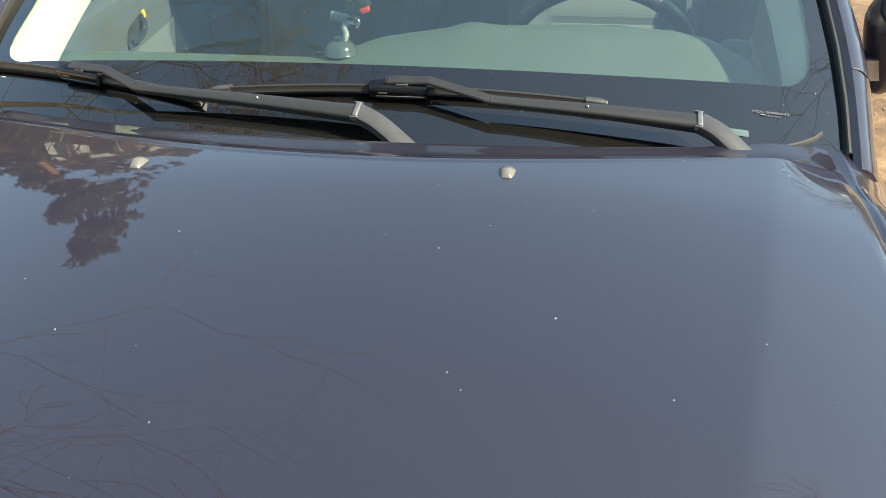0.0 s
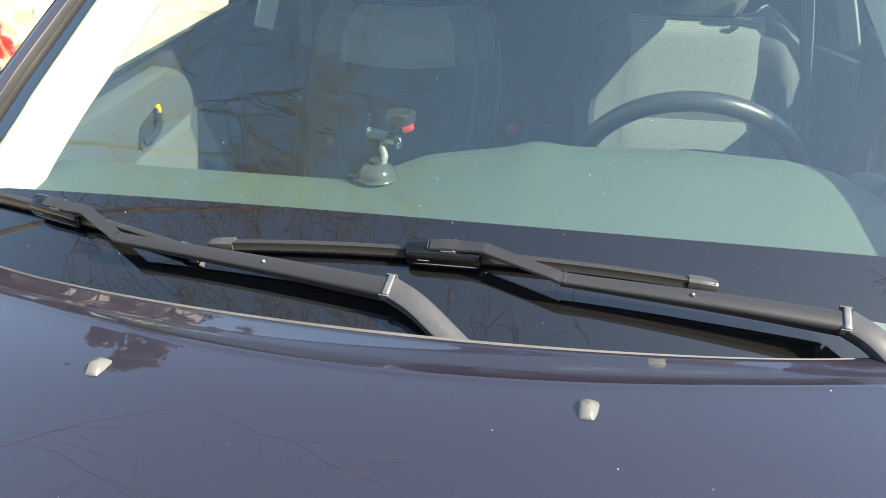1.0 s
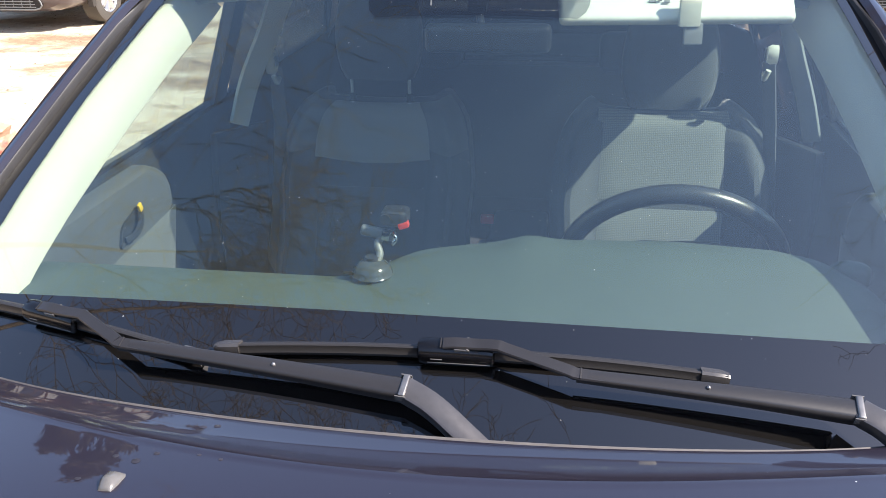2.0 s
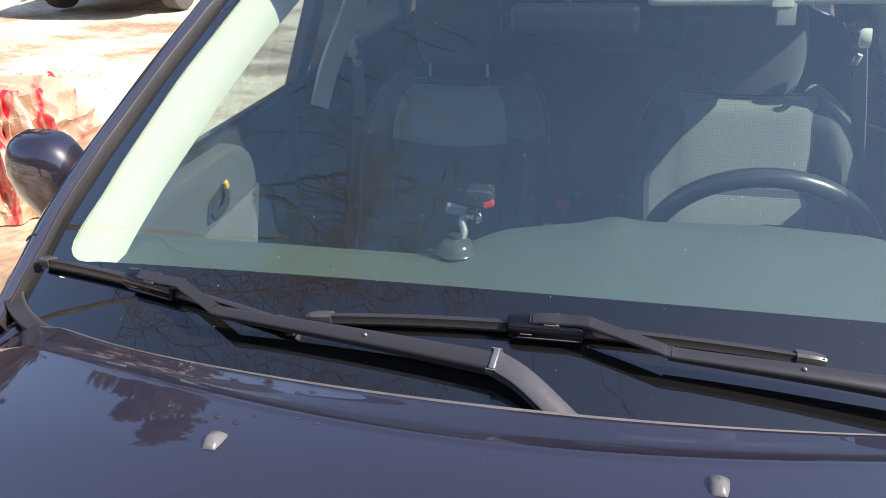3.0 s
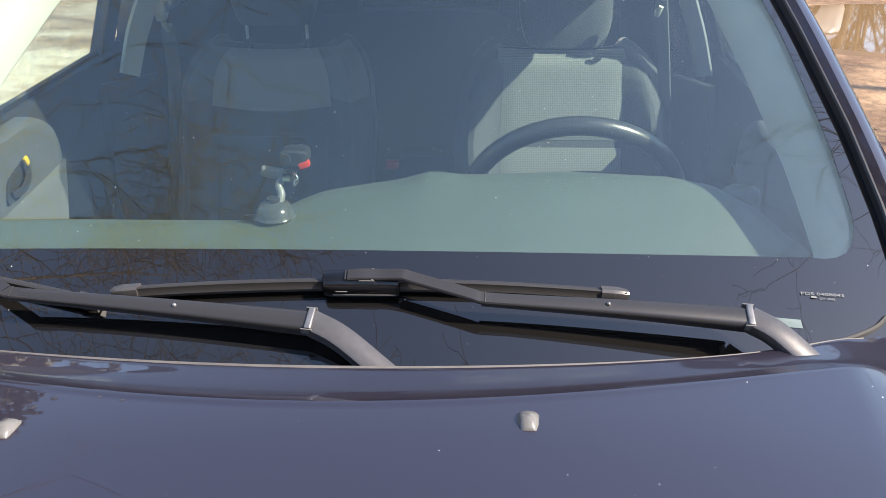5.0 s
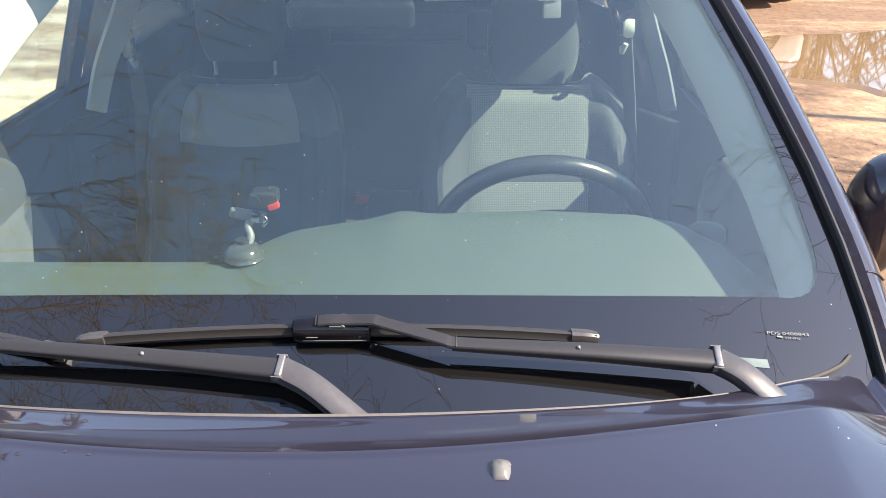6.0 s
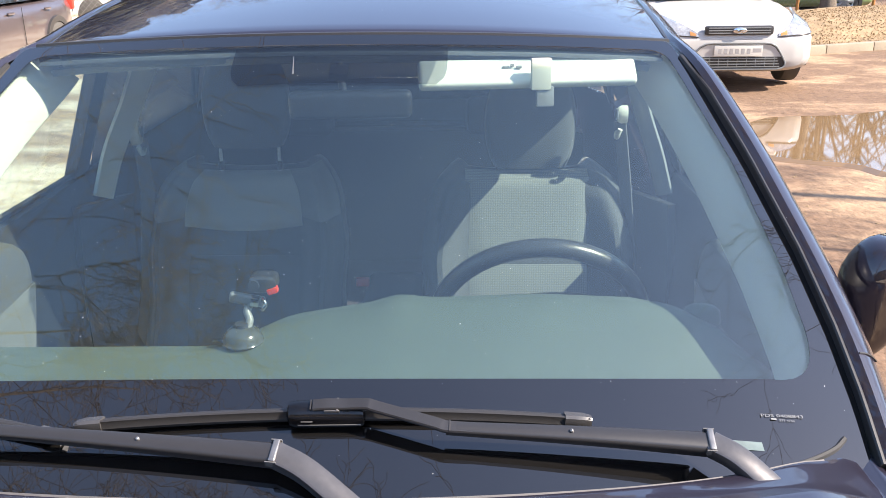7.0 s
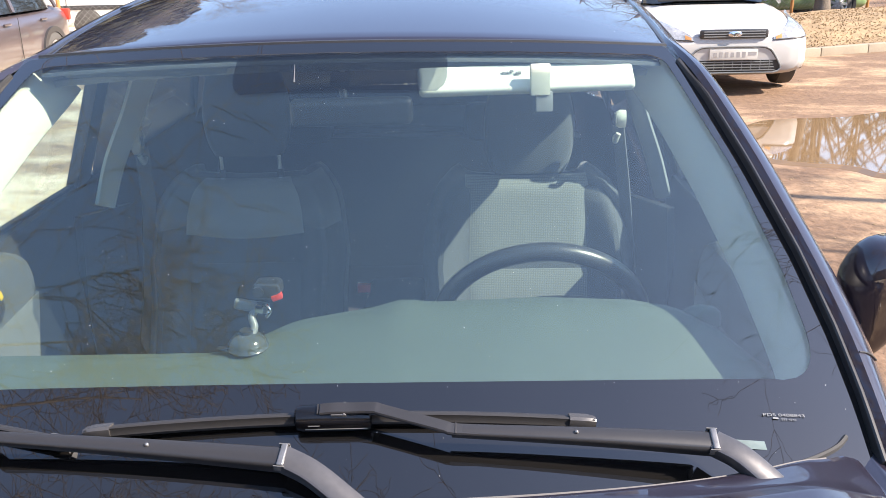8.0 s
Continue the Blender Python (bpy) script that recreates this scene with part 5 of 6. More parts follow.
def build_mount():
    """Suction-cup holder on the dashboard with a small camera in its clamp."""
    x, y = -0.134, 0.576
    z = dash_z(x, y) + 0.001
    top = empty("device_holder", (x, y, z), "black suction-cup phone holder standing on the dashboard", "phone holder")
    prof = [(0.0320, 0.0), (0.0330, 0.002), (0.0312, 0.004), (0.0302, 0.009), (0.0268, 0.0165), (0.0200, 0.0225), (0.011, 0.0255), (0.004, 0.0265)]
    cup = part("suction_cup", loft([[(x + r * math.cos(a), y + r * math.sin(a), z + h) for a in [2 * math.pi * i / 28 for i in range(28)]] for r, h in prof]), CUP_RUBBER, top, "glossy grey rubber suction cup")
    part("pull_tab", box((x - 0.038, y - 0.004, z + 0.002), (0.018, 0.009, 0.003), bev=0.001), LEATHER, cup)
    part("cup_collar", tube([(x, y, z + 0.024), (x, y, z + 0.031)], 0.011, 14), DASH_DARK, cup)
    part("neck", tube(smooth_line([(x + 0.008, y, z + 0.022), (x + 0.011, y + 0.008, z + 0.033), (x + 0.006, y + 0.016, z + 0.045), (x + 0.012, y + 0.024, z + 0.056)], 5), 0.006, 10), GREY_PLASTIC, top, "grey jointed neck")
    part("bracket", box((x + 0.006, y + 0.024, z + 0.061), (0.056, 0.012, 0.017), (0, 12, 4), bev=0.0055, seg=3), GREY_PLASTIC, top, "silver-grey clamp plate")
    part("knuckle", box((x + 0.020, y + 0.016, z + 0.061), (0.013, 0.012, 0.016), (0, 12, 0), bev=0.003), CHROME, top, "bright steel clamp screw")
    part("clamp_lever", tube(smooth_line([(x + 0.030, y + 0.016, z + 0.066), (x + 0.036, y + 0.014, z + 0.056), (x + 0.030, y + 0.012, z + 0.047)], 4), 0.003, 8), CHROME, top)
    bm = bmesh.new()
    loft([[(x + 0.034 + 0.021 * abs(math.cos(a)) ** 0.5 * (1 if math.cos(a) > 0 else -1) * k, y + 0.024 + d, z + 0.090 + 0.013 * abs(math.sin(a)) ** 0.5 * (1 if math.sin(a) > 0 else -1) * k) for a in [2 * math.pi * i / 24 for i in range(24)]] for d, k in ((-0.016, 0.8), (-0.013, 1.0), (0.016, 1.0), (0.020, 0.85))], bm)
    cradle = part("cradle", bm, LEATHER, top, "small glossy black camera body")
    part("lens_ring", tube([(x + 0.022, y + 0.010, z + 0.091), (x + 0.022, y + 0.004, z + 0.091)], 0.0085, 16), LEATHER, cradle)
    part("red_end", box((x + 0.049, y + 0.014, z + 0.081), (0.017, 0.016, 0.010), (0, -18, 6), bev=0.003), RED_PLASTIC, cradle, "bright red end piece")


build_mount()


# ---- other cars ----
def section(y, zb, zt, w, n=24, sq=0.42, cx=0.0):
    zc, h = (zb + zt) / 2, (zt - zb) / 2
    out = []
    for i in range(n):
        a = 2 * math.pi * (i + 0.5) / n
        c, s = math.cos(a), math.sin(a)
        tumble = 1 - 0.07 * max(0.0, s)
        out.append((cx + w * tumble * (abs(c) ** sq) * (1 if c > 0 else -1), y, zc + h * (abs(s) ** sq) * (1 if s > 0 else -1)))
    return out


def make_car(name, label, paint, cx, y0, length=4.25, width=1.78, rim=ALLOY, front=None, mirrored=False, height=1.48):
    """A parked car whose nose points to -y at y0: body, cabin, roof, wheels, lamps and plates."""
    top = empty(name, (cx, y0 + length / 2, 0), label, "car", "parked cars")
    hw = width / 2
    k = length / 4.25
    st = [(0.0, 0.30, 0.56, 0.60), (0.03, 0.24, 0.64, 0.74), (0.12, 0.20, 0.72, 0.82), (0.35, 0.19, 0.79, 0.87), (0.75, 0.19, 0.86, 0.89), (1.15, 0.19, 0.93, 0.89), (1.6, 0.19, 0.95, 0.89), (2.6, 0.19, 0.95, 0.89), (3.3, 0.19, 0.96, 0.88), (3.9, 0.20, 0.98, 0.85), (4.15, 0.24, 0.96, 0.80), (4.25, 0.34, 0.80, 0.70)]
    rings = [section(y0 + y * k, zb, zt, hw / 0.89 * w, cx=cx) for y, zb, zt, w in st]
    dense = []
    for a, b in zip(rings, rings[1:]):
        dense += [[tuple(p + (q - p) * t for p, q in zip(u, v)) for u, v in zip(a, b)] for t in (0.0, 0.25, 0.5, 0.75)]
    body = part("body", loft(dense + [rings[-1]]), paint, top)

    def nose(x, z):
        """How far behind the foremost point the body's skin begins at this width and height."""
        for y in span(0.0, 0.9, 181):
            zb, zt, w = (float(np.interp(y, [r[0] for r in st], [r[i] for r in st])) for i in (1, 2, 3))
            tall, wide = abs(z - (zb + zt) / 2) / ((zt - zb) / 2), x / (w * hw / 0.89)
            if tall < 1 and wide < 0.995 and tall ** (2 / 0.42) + wide ** (2 / 0.42) < 1:
                return y * k
        return 0.9 * k
    # glasshouse and roof
    lev = [(0.92, 1.0, 3.95, 0.80), (1.05, 1.28, 3.85, 0.765), (1.25, 1.66, 3.62, 0.69), (1.40, 1.98, 3.35, 0.62)]
    def slab(z, a, b, w, grow=0.0):
        pts = []
        for i in range(28):
            t = 2 * math.pi * (i + 0.5) / 28
            c, s = math.cos(t), math.sin(t)
            pts.append((cx + (hw / 0.89 * w + grow) * (abs(c) ** 0.35) * (1 if c > 0 else -1), y0 + k * ((a + b) / 2) + (k * (b - a) / 2 + grow) * (abs(s) ** 0.35) * (1 if s > 0 else -1), z))
        return pts
    f = height / 1.48
    part("cabin_glass", loft([slab(z * f, a, b, w) for z, a, b, w in lev]), CAR_GLASS, body, "dark car windows")
    part("roof", loft([slab(1.385 * f, 1.94, 3.4, 0.63, 0.01), slab(1.42 * f, 2.0, 3.35, 0.615, 0.005), slab(1.455 * f, 2.25, 3.1, 0.52), slab(1.465 * f, 2.45, 2.9, 0.35)]), paint, body)
    for s in (-1, 1):
        q = hw / 0.89
        for pts in ([(0.80, 1.02, 0.93), (0.765, 1.30, 1.05), (0.69, 1.68, 1.25), (0.63, 1.98, 1.40)], [(0.80, 2.50, 0.93), (0.765, 2.50, 1.05), (0.69, 2.52, 1.25), (0.63, 2.54, 1.40)], [(0.79, 3.80, 0.93), (0.755, 3.74, 1.06), (0.69, 3.55, 1.25), (0.62, 3.32, 1.40)]):
            part("window_pillar", sweep([(cx + s * (q * x + 0.006), y0 + k * y, z * f) for x, y, z in pts], [(-0.035, -0.012), (-0.035, 0.012), (0.035, 0.012), (0.035, -0.012)], up=(s, 0, 0.3)), paint, body)
        for yy in (2.15, 3.2):
            part("door_handle", box((cx + s * (hw - 0.012), y0 + k * yy, 0.80), (0.03, 0.17, 0.028), bev=0.01), paint, body)
        part("door_seam", sweep([(cx + s * (hw + 0.001), y0 + k * 2.42, z) for z in span(0.3, 0.86, 6)], ring(0.004, 5), up=(0, 1, 0)), RUBBER, body)
        part("side_mirror", box((cx + s * (hw + 0.07), y0 + k * 1.42, 1.0), (0.19, 0.11, 0.13), bev=0.04, seg=3), paint, body)
        for y in (0.80, 3.42):
            arch = [(cx + s * (hw - 0.012), y0 + k * y + 0.345 * math.cos(a), 0.31 + 0.345 * math.sin(a)) for a in span(-0.25, math.pi + 0.25, 17)]
            part("wheel_arch", sweep(arch, [(-0.04, -0.03), (-0.04, 0.03), (0.035, 0.03), (0.035, -0.03)], up=(s, 0, 0)), BLACK_PLASTIC, body)
            wheel_parts(top, (cx + s * (hw - 0.085), y0 + k * y, 0.31), s=s, rim=rim, spokes=9)
        # headlamps follow the corner of the nose
        def lamp(u, v):
            x = cx + s * (0.43 + 0.42 * u)
            z = 0.585 + 0.03 * u + (0.03 + 0.19 * u ** 0.8) * v
            return (x, y0 + nose(abs(x - cx), z) - 0.010, z)
        part("headlamp", sheet(lamp, span(0, 1, 11), span(0, 1, 6), 0.02, (0, 1, 0)), LAMP_GLASS, body, "clear headlamp")
        part("lamp_edge", sweep([lamp(u, 0.0) for u in span(0, 1, 9)], ring(0.006, 5)), RUBBER, body)
        part("indicator", sheet(lambda u, v: tuple(c + d for c, d in zip(lamp(0.06 + 0.16 * u, 0.15 + 0.5 * v), (0, -0.004, 0))), span(0, 1, 5), span(0, 1, 4), 0.004, (0, 1, 0)), RUST, body, "amber indicator")
        part("fog_lamp", tube([(cx + s * 0.66, y0 + 0.085, 0.40), (cx + s * 0.66, y0 + 0.035, 0.40)], 0.045, 16), CAR_GLASS, body)
        part("tail_lamp", box((cx + s * (hw - 0.17), y0 + length - 0.03, 0.80), (0.20, 0.08, 0.16), bev=0.03), RED_PLASTIC, body)
    # grille, lower intake with bright frame, plate, emblem
    def bow(x):
        return y0 + 0.02 * (x / 0.5) ** 2 - 0.018
    gr = part("grille", box((cx, y0 + 0.012, 0.655), (0.74, 0.06, 0.098), bev=0.03), BLACK_PLASTIC, body, "black slatted upper grille")
    for z in (0.628, 0.655, 0.682):
        part("grille_bar", box((cx, y0 - 0.02, z), (0.66, 0.008, 0.010)), GREY_PLASTIC, gr)
    part("emblem", loft([[(cx + r * math.cos(a), y0 - 0.03 - d, 0.655 + 0.42 * r * math.sin(a)) for a in [2 * math.pi * i / 20 for i in range(20)]] for r, d in ((0.075, -0.03), (0.075, 0.0), (0.06, 0.006))]), CHROME, gr, "oval badge")
    trap = [(0.44, 0.243), (0.50, 0.255), (0.525, 0.285), (0.52, 0.32), (0.46, 0.42), (0.41, 0.485), (0.35, 0.515), (0.28, 0.522)]
    full = [(cx + x, bow(x) - 0.004, z) for x, z in trap] + [(cx - x, bow(x) - 0.004, z) for x, z in trap[::-1]]
    bm = bmesh.new()
    loft([full, [(x, y + 0.06, z) for x, y, z in full]], bm)
    low = part("lower_intake", bm, BLACK_PLASTIC, body, "dark lower intake")
    closed = [Vector(p) - Vector((0, 0.012, 0)) for p in full] + [Vector(full[0]) - Vector((0, 0.012, 0))]
    part("intake_frame", sweep(closed, ring(0.009, 6), up=(0, 1, 0)), GREY_PLASTIC, low, "grey intake surround")
    upper = [(0.475, 0.375), (0.45, 0.412), (0.40, 0.472), (0.345, 0.500), (0.27, 0.508)]
    ring_ = [(cx + x, bow(x) - 0.010, z) for x, z in upper] + [(cx - x, bow(x) - 0.010, z) for x, z in upper[::-1]]
    part("intake_blank", loft([ring_, [(x, y + 0.03, z) for x, y, z in ring_]]), paint, low)
    for i in range(4):
        part("intake_bar", box((cx, y0 - 0.026, 0.270 + 0.030 * i), (0.92 - 0.02 * i, 0.008, 0.009)), GREY_PLASTIC, low)
    for i in range(9):
        part("intake_rib", box((cx - 0.40 + 0.10 * i, y0 - 0.024, 0.32), (0.004, 0.006, 0.11)), GREY_PLASTIC, low)
    plate = part("number_plate", box((cx, y0 - 0.034, 0.44), (0.52, 0.012, 0.112), bev=0.003), PLATE, body, "white number plate")
    for i in range(6):
        part("plate_bar", box((cx - 0.20 + 0.062 * i, y0 - 0.0405, 0.438), (0.036, 0.002, 0.058 if i % 3 else 0.05)), PLATE_INK, plate)
    part("plate_bar", box((cx + 0.20, y0 - 0.0405, 0.448), (0.09, 0.002, 0.04)), PLATE_INK, plate)
    part("windscreen_edge", box((cx, y0 + k * 1.03, 0.955), (1.2, 0.06, 0.02), bev=0.006), BLACK_PLASTIC, body)
    return top


make_car("hatchback", "silver-white hatchback facing a muddy puddle", SILVER, 3.24, 8.98, 4.3, 1.82)
make_car("sedan", "dark plum sedan parked on pale sand", BROWN_PAINT, -6.15, 8.25, 4.1, 1.74)


# ---- red sheet heap beside the car ----
def make_tarp():
    bm = bmesh.new()
    rng = random.Random(4)
    n, rows = 170, 60
    grid = []
    for j in range(rows):
        t = j / (rows - 1)
        row = []
        for i in range(n):
            a = 2 * math.pi * i / n
            r = (0.52 - 0.22 * t ** 1.6) * (1 + 0.08 * math.sin(3 * a + 1) + 0.04 * math.sin(13 * a + 2 * t) + 0.035 * math.sin(23 * a - 2 * t)) * (1 - step(0.9, 1.0, t) * 0.8)
            z = 0.60 * (1 - (1 - t) ** 1.5) + 0.03 * math.sin(7 * a) * t
            p = Vector((r * 1.15 * math.cos(a), r * math.sin(a), z))
            f1 = noise.noise(Vector((math.cos(a) * 3.2, math.sin(a) * 3.2, z * 0.9)))
            f2 = noise.noise(Vector((math.cos(a) * 9, math.sin(a) * 9, z * 2.5)))
            k = 0.05 - abs(f1) * 0.2 + 0.03 - abs(f2) * 0.11 + 0.03 - abs(noise.noise(p * 9)) * 0.09 + 0.012 * noise.noise(p * 26)
            p += Vector((math.cos(a), math.sin(a), 0.3)) * k * step(0.0, 0.1, t)
            row.append(bm.verts.new(p + Vector((-3.17, 3.0, 0.0))))
        grid.append(row)
    for a, b in zip(grid, grid[1:]):
        for i in range(n):
            bm.faces.new((a[i], a[(i + 1) % n], b[(i + 1) % n], b[i]))
    bm.faces.new(grid[-1])
    bm.faces.new(grid[0][::-1])
    thing("plastic_sheet", bm, TARP, "crumpled red and pale plastic sheet heaped on the sand", "tarpaulin", smooth=False)


make_tarp()


# ---- trees ----
def limb(verts, faces, a, b, ra, rb, n):
    d = (b - a).normalized()
    side = d.orthogonal().normalized()
    up = d.cross(side)
    k = len(verts)
    for p, r in ((a, ra), (b, rb)):
        for i in range(n):
            t = 2 * math.pi * i / n
            verts.append(p + side * r * math.cos(t) + up * r * math.sin(t))
    for i in range(n):
        faces.append((k + i, k + (i + 1) % n, k + n + (i + 1) % n, k + n + i))


def grow(rng, verts, faces, ends, at, way, length, r, depth, bend, lift, many=0.75):
    """One limb in short crooked pieces, with twigs off it."""
    steps = 6 if depth > 1 else 5
    p, d = at.copy(), way.normalized()
    for i in range(steps):
        d = (d + Vector((rng.uniform(-1, 1), rng.uniform(-1, 1), rng.uniform(-0.7, 1) + lift)) * bend).normalized()
        q = p + d * length / steps
        r2 = r * (1 - 0.62 * (i + 1) / steps)
        r1 = r * (1 - 0.62 * i / steps)
        limb(verts, faces, p, q, max(r1, 0.0045), max(r2, 0.0032), 6 if depth > 2 else (5 if depth > 1 else 3))
        p = q
        if depth > 0 and i > 0:
            for _ in range(2 if rng.random() < many else 1):
                out = Vector((rng.uniform(-1, 1), rng.uniform(-1, 1), rng.uniform(-0.3, 0.8)))
                grow(rng, verts, faces, ends, p, d * 0.75 + out * 0.85, length * rng.uniform(0.42, 0.66), r2 * 0.66, depth - 1, bend * 1.12, lift, many)
    ends.append(p)


def make_bare_tree(at, height, r, seed, lean=(0, 0), depth=3, label="leafless grey tree with crooked branches", low=0.35):
    rng = random.Random(seed)
    tv, tf, cv, cf, ends = [], [], [], [], []
    p, d = Vector((*at, -0.1)), Vector((lean[0] * 0.3, lean[1] * 0.3, 1)).normalized()
    n = 9
    for i in range(n):
        d = (d + Vector((rng.uniform(-1, 1) * 0.08 + lean[0] * 0.05, rng.uniform(-1, 1) * 0.08 + lean[1] * 0.05, 0.15))).normalized()
        q = p + d * height * 0.85 / n
        r1, r2 = r * (1 - 0.8 * i / n), r * (1 - 0.8 * (i + 1) / n)
        limb(tv, tf, p, q, r1 * (1.35 if i == 0 else 1), r2, 10)
        p = q
        if i / n >= low:
            for _ in range(2):
                a = rng.uniform(0, 6.28)
                out = Vector((math.cos(a) + lean[0], math.sin(a) + lean[1], rng.uniform(0.2, 0.8)))
                grow(rng, cv, cf, ends, p, out, height * rng.uniform(0.26, 0.42) * (1 - 0.35 * i / n), r2 * 0.32, depth, 0.34, 0.1, 0.3)
    top = empty("bare_tree", (*at, 0), label, "tree", "leafless trees")
    for name, v, f in (("trunk", tv, tf), ("crown", cv, cf)):
        ob = from_lists(name, v, f, BARK)
        ob.parent, ob.matrix_parent_inverse = top, top.matrix_world.inverted()
    return top


def make_pine(at, height, seed):
    """A pine with a long bare orange stem, a crown fuller to one side and dense needle clumps."""
    rng = random.Random(seed)
    tv, tf, cv, cf, ends = [], [], [], [], []
    p, n = Vector((*at, -0.1)), 14
    full = Vector((0.76, 0.65, 0))
    for i in range(n):
        q = p + Vector((rng.uniform(-0.12, 0.06), rng.uniform(-0.1, 0.05), height * 0.95 / n))
        limb(tv, tf, p, q, 0.26 * (1 - 0.72 * i / n), 0.26 * (1 - 0.72 * (i + 1) / n), 10)
        p = q
        k = (p.z / height - 0.38) / 0.62
        if k > 0:
            for _ in range(5):
                a = rng.uniform(0, 6.28)
                d = Vector((math.cos(a), math.sin(a), 0))
                side = d.dot(full)
                ln = ((0.5 + 4.2 * max(0.0, side)) * (1 - k) ** 1.6 + 0.45) * rng.uniform(0.7, 1.1)
                grow(rng, tv, tf, ends, p, d + Vector((0, 0, rng.uniform(0.0, 0.4))), ln, 0.075 * (1.15 - k), 1, 0.16, 0.12)
    for e in ends:
        for _ in range(7):
            c = e + Vector((rng.gauss(0, 0.17), rng.gauss(0, 0.17), rng.gauss(0.03, 0.10)))
            for _ in range(24):
                d = Vector((rng.gauss(0, 1), rng.gauss(0, 1), rng.gauss(0.4, 0.8))).normalized()
                s = d.orthogonal().normalized() * 0.03
                a0 = c + d * 0.02
                b0 = c + d * rng.uniform(0.14, 0.26)
                k = len(cv)
                cv += [a0 - s, a0 + s, b0]
                cf.append((k, k + 1, k + 2))
    top = empty("pine_tree", (*at, 0), "tall pine with orange bark and dense dark needles", "tree")
    for name, v, f, m in (("trunk", tv, tf, PINE_BARK), ("crown", cv, cf, NEEDLES)):
        ob = from_lists(name, v, f, m, name == "trunk")
        ob.parent, ob.matrix_parent_inverse = top, top.matrix_world.inverted()


make_pine((-12.6, 15.6), 14.6, 3)
make_pine((-17.5, 12.5), 12.5, 8)
make_bare_tree((-5.6, 0.8), 10.5, 0.032, 11, lean=(0.5, 0.1), depth=3)
make_bare_tree((-6.6, 2.1), 11.0, 0.045, 17, lean=(0.3, -0.1), depth=2)
make_bare_tree((-2.2, -3.6), 10.5, 0.12, 21, lean=(0.35, 0.55), depth=3)
make_bare_tree((7.6, 1.6), 7.2, 0.07, 35, lean=(-0.1, 0.1), depth=2, low=0.3)
make_bare_tree((8.6, 3.4), 10.5, 0.09, 31, lean=(0.0, 0.0), depth=2, low=0.6)
make_bare_tree((10.2, 17.4), 7.5, 0.26, 41, depth=2)
make_bare_tree((7.0, 22.5), 8.0, 0.30, 43, depth=2)
make_bare_tree((12.5, 17.5), 7.5, 0.24, 47, depth=2)
make_bare_tree((7.7, 17.6), 7.0, 0.15, 71, depth=2)
make_bare_tree((10.9, 18.7), 7.5, 0.18, 73, depth=2)
make_bare_tree((10.5, 27.0), 9.0, 0.32, 63, depth=2)
make_bare_tree((15.0, 23.0), 10.0, 0.3, 65, depth=2)
make_bare_tree((-8.5, 24.5), 9.0, 0.24, 53, depth=3)
make_bare_tree((-4.5, 27.5), 9.0, 0.22, 57, depth=3)


# ---- far edge of the yard ----
def make_kerb():
    a, b = Vector((4.75, 12.14, 0)), Vector((17.6, 17.6, 0))
    d = (b - a).normalized()
    n = 15
    top = empty("kerb", (11.2, 14.9, 0), "pale worn concrete kerb at the yard's edge", "kerb", kind="structure")
    ang = math.degrees(math.atan2(d.y, d.x))
    L = (b - a).length / n
    for i in range(n):
        c = a + d * L * (i + 0.5)
        part("kerb_stone", box((c.x, c.y, 0.0), (L - 0.012, 0.15, 0.20), (0, 0, ang), bev=0.015), KERB_STONE, top)
    # verge behind it
    side = Vector((-d.y, d.x, 0))
    def skin(u, v):
        p = a + d * 16 * u + side * (0.075 + 3.3 * v)
        return (p.x, p.y, 0.06 + 0.25 * step(0, 0.5, v) + 0.05 * noise.noise(p * 0.8))
    thing("verge", sheet(skin, span(0, 1, 50), span(0, 1, 22), 0.5, (0, 0, -1)), LITTER, "verge covered in dry brown leaves", "verge", kind="structure")
    rng = random.Random(2)
    v, f = [], []
    for _ in range(22000):
        u, w = rng.random(), rng.random() ** 1.4
        q = Vector(skin(u * 0.8, w * 0.95)) + Vector((0, 0, 0.015))
        e = Vector((rng.gauss(0, 1), rng.gauss(0, 1), rng.gauss(0, 0.5))).normalized() * rng.uniform(0.008, 0.02)
        o = Vector((rng.gauss(0, 1), rng.gauss(0, 1), rng.gauss(0, 0.5))).normalized() * rng.uniform(0.007, 0.018)
        k = len(v)
        v += [q - e, q + o, q + e, q - o]
        f.append((k, k + 1, k + 2, k + 3))
    ob = from_lists("leaf_litter", v, f, LITTER, False)
    tagged(ob, "scattered dry brown leaves on the verge", "leaves", kind="stuff")


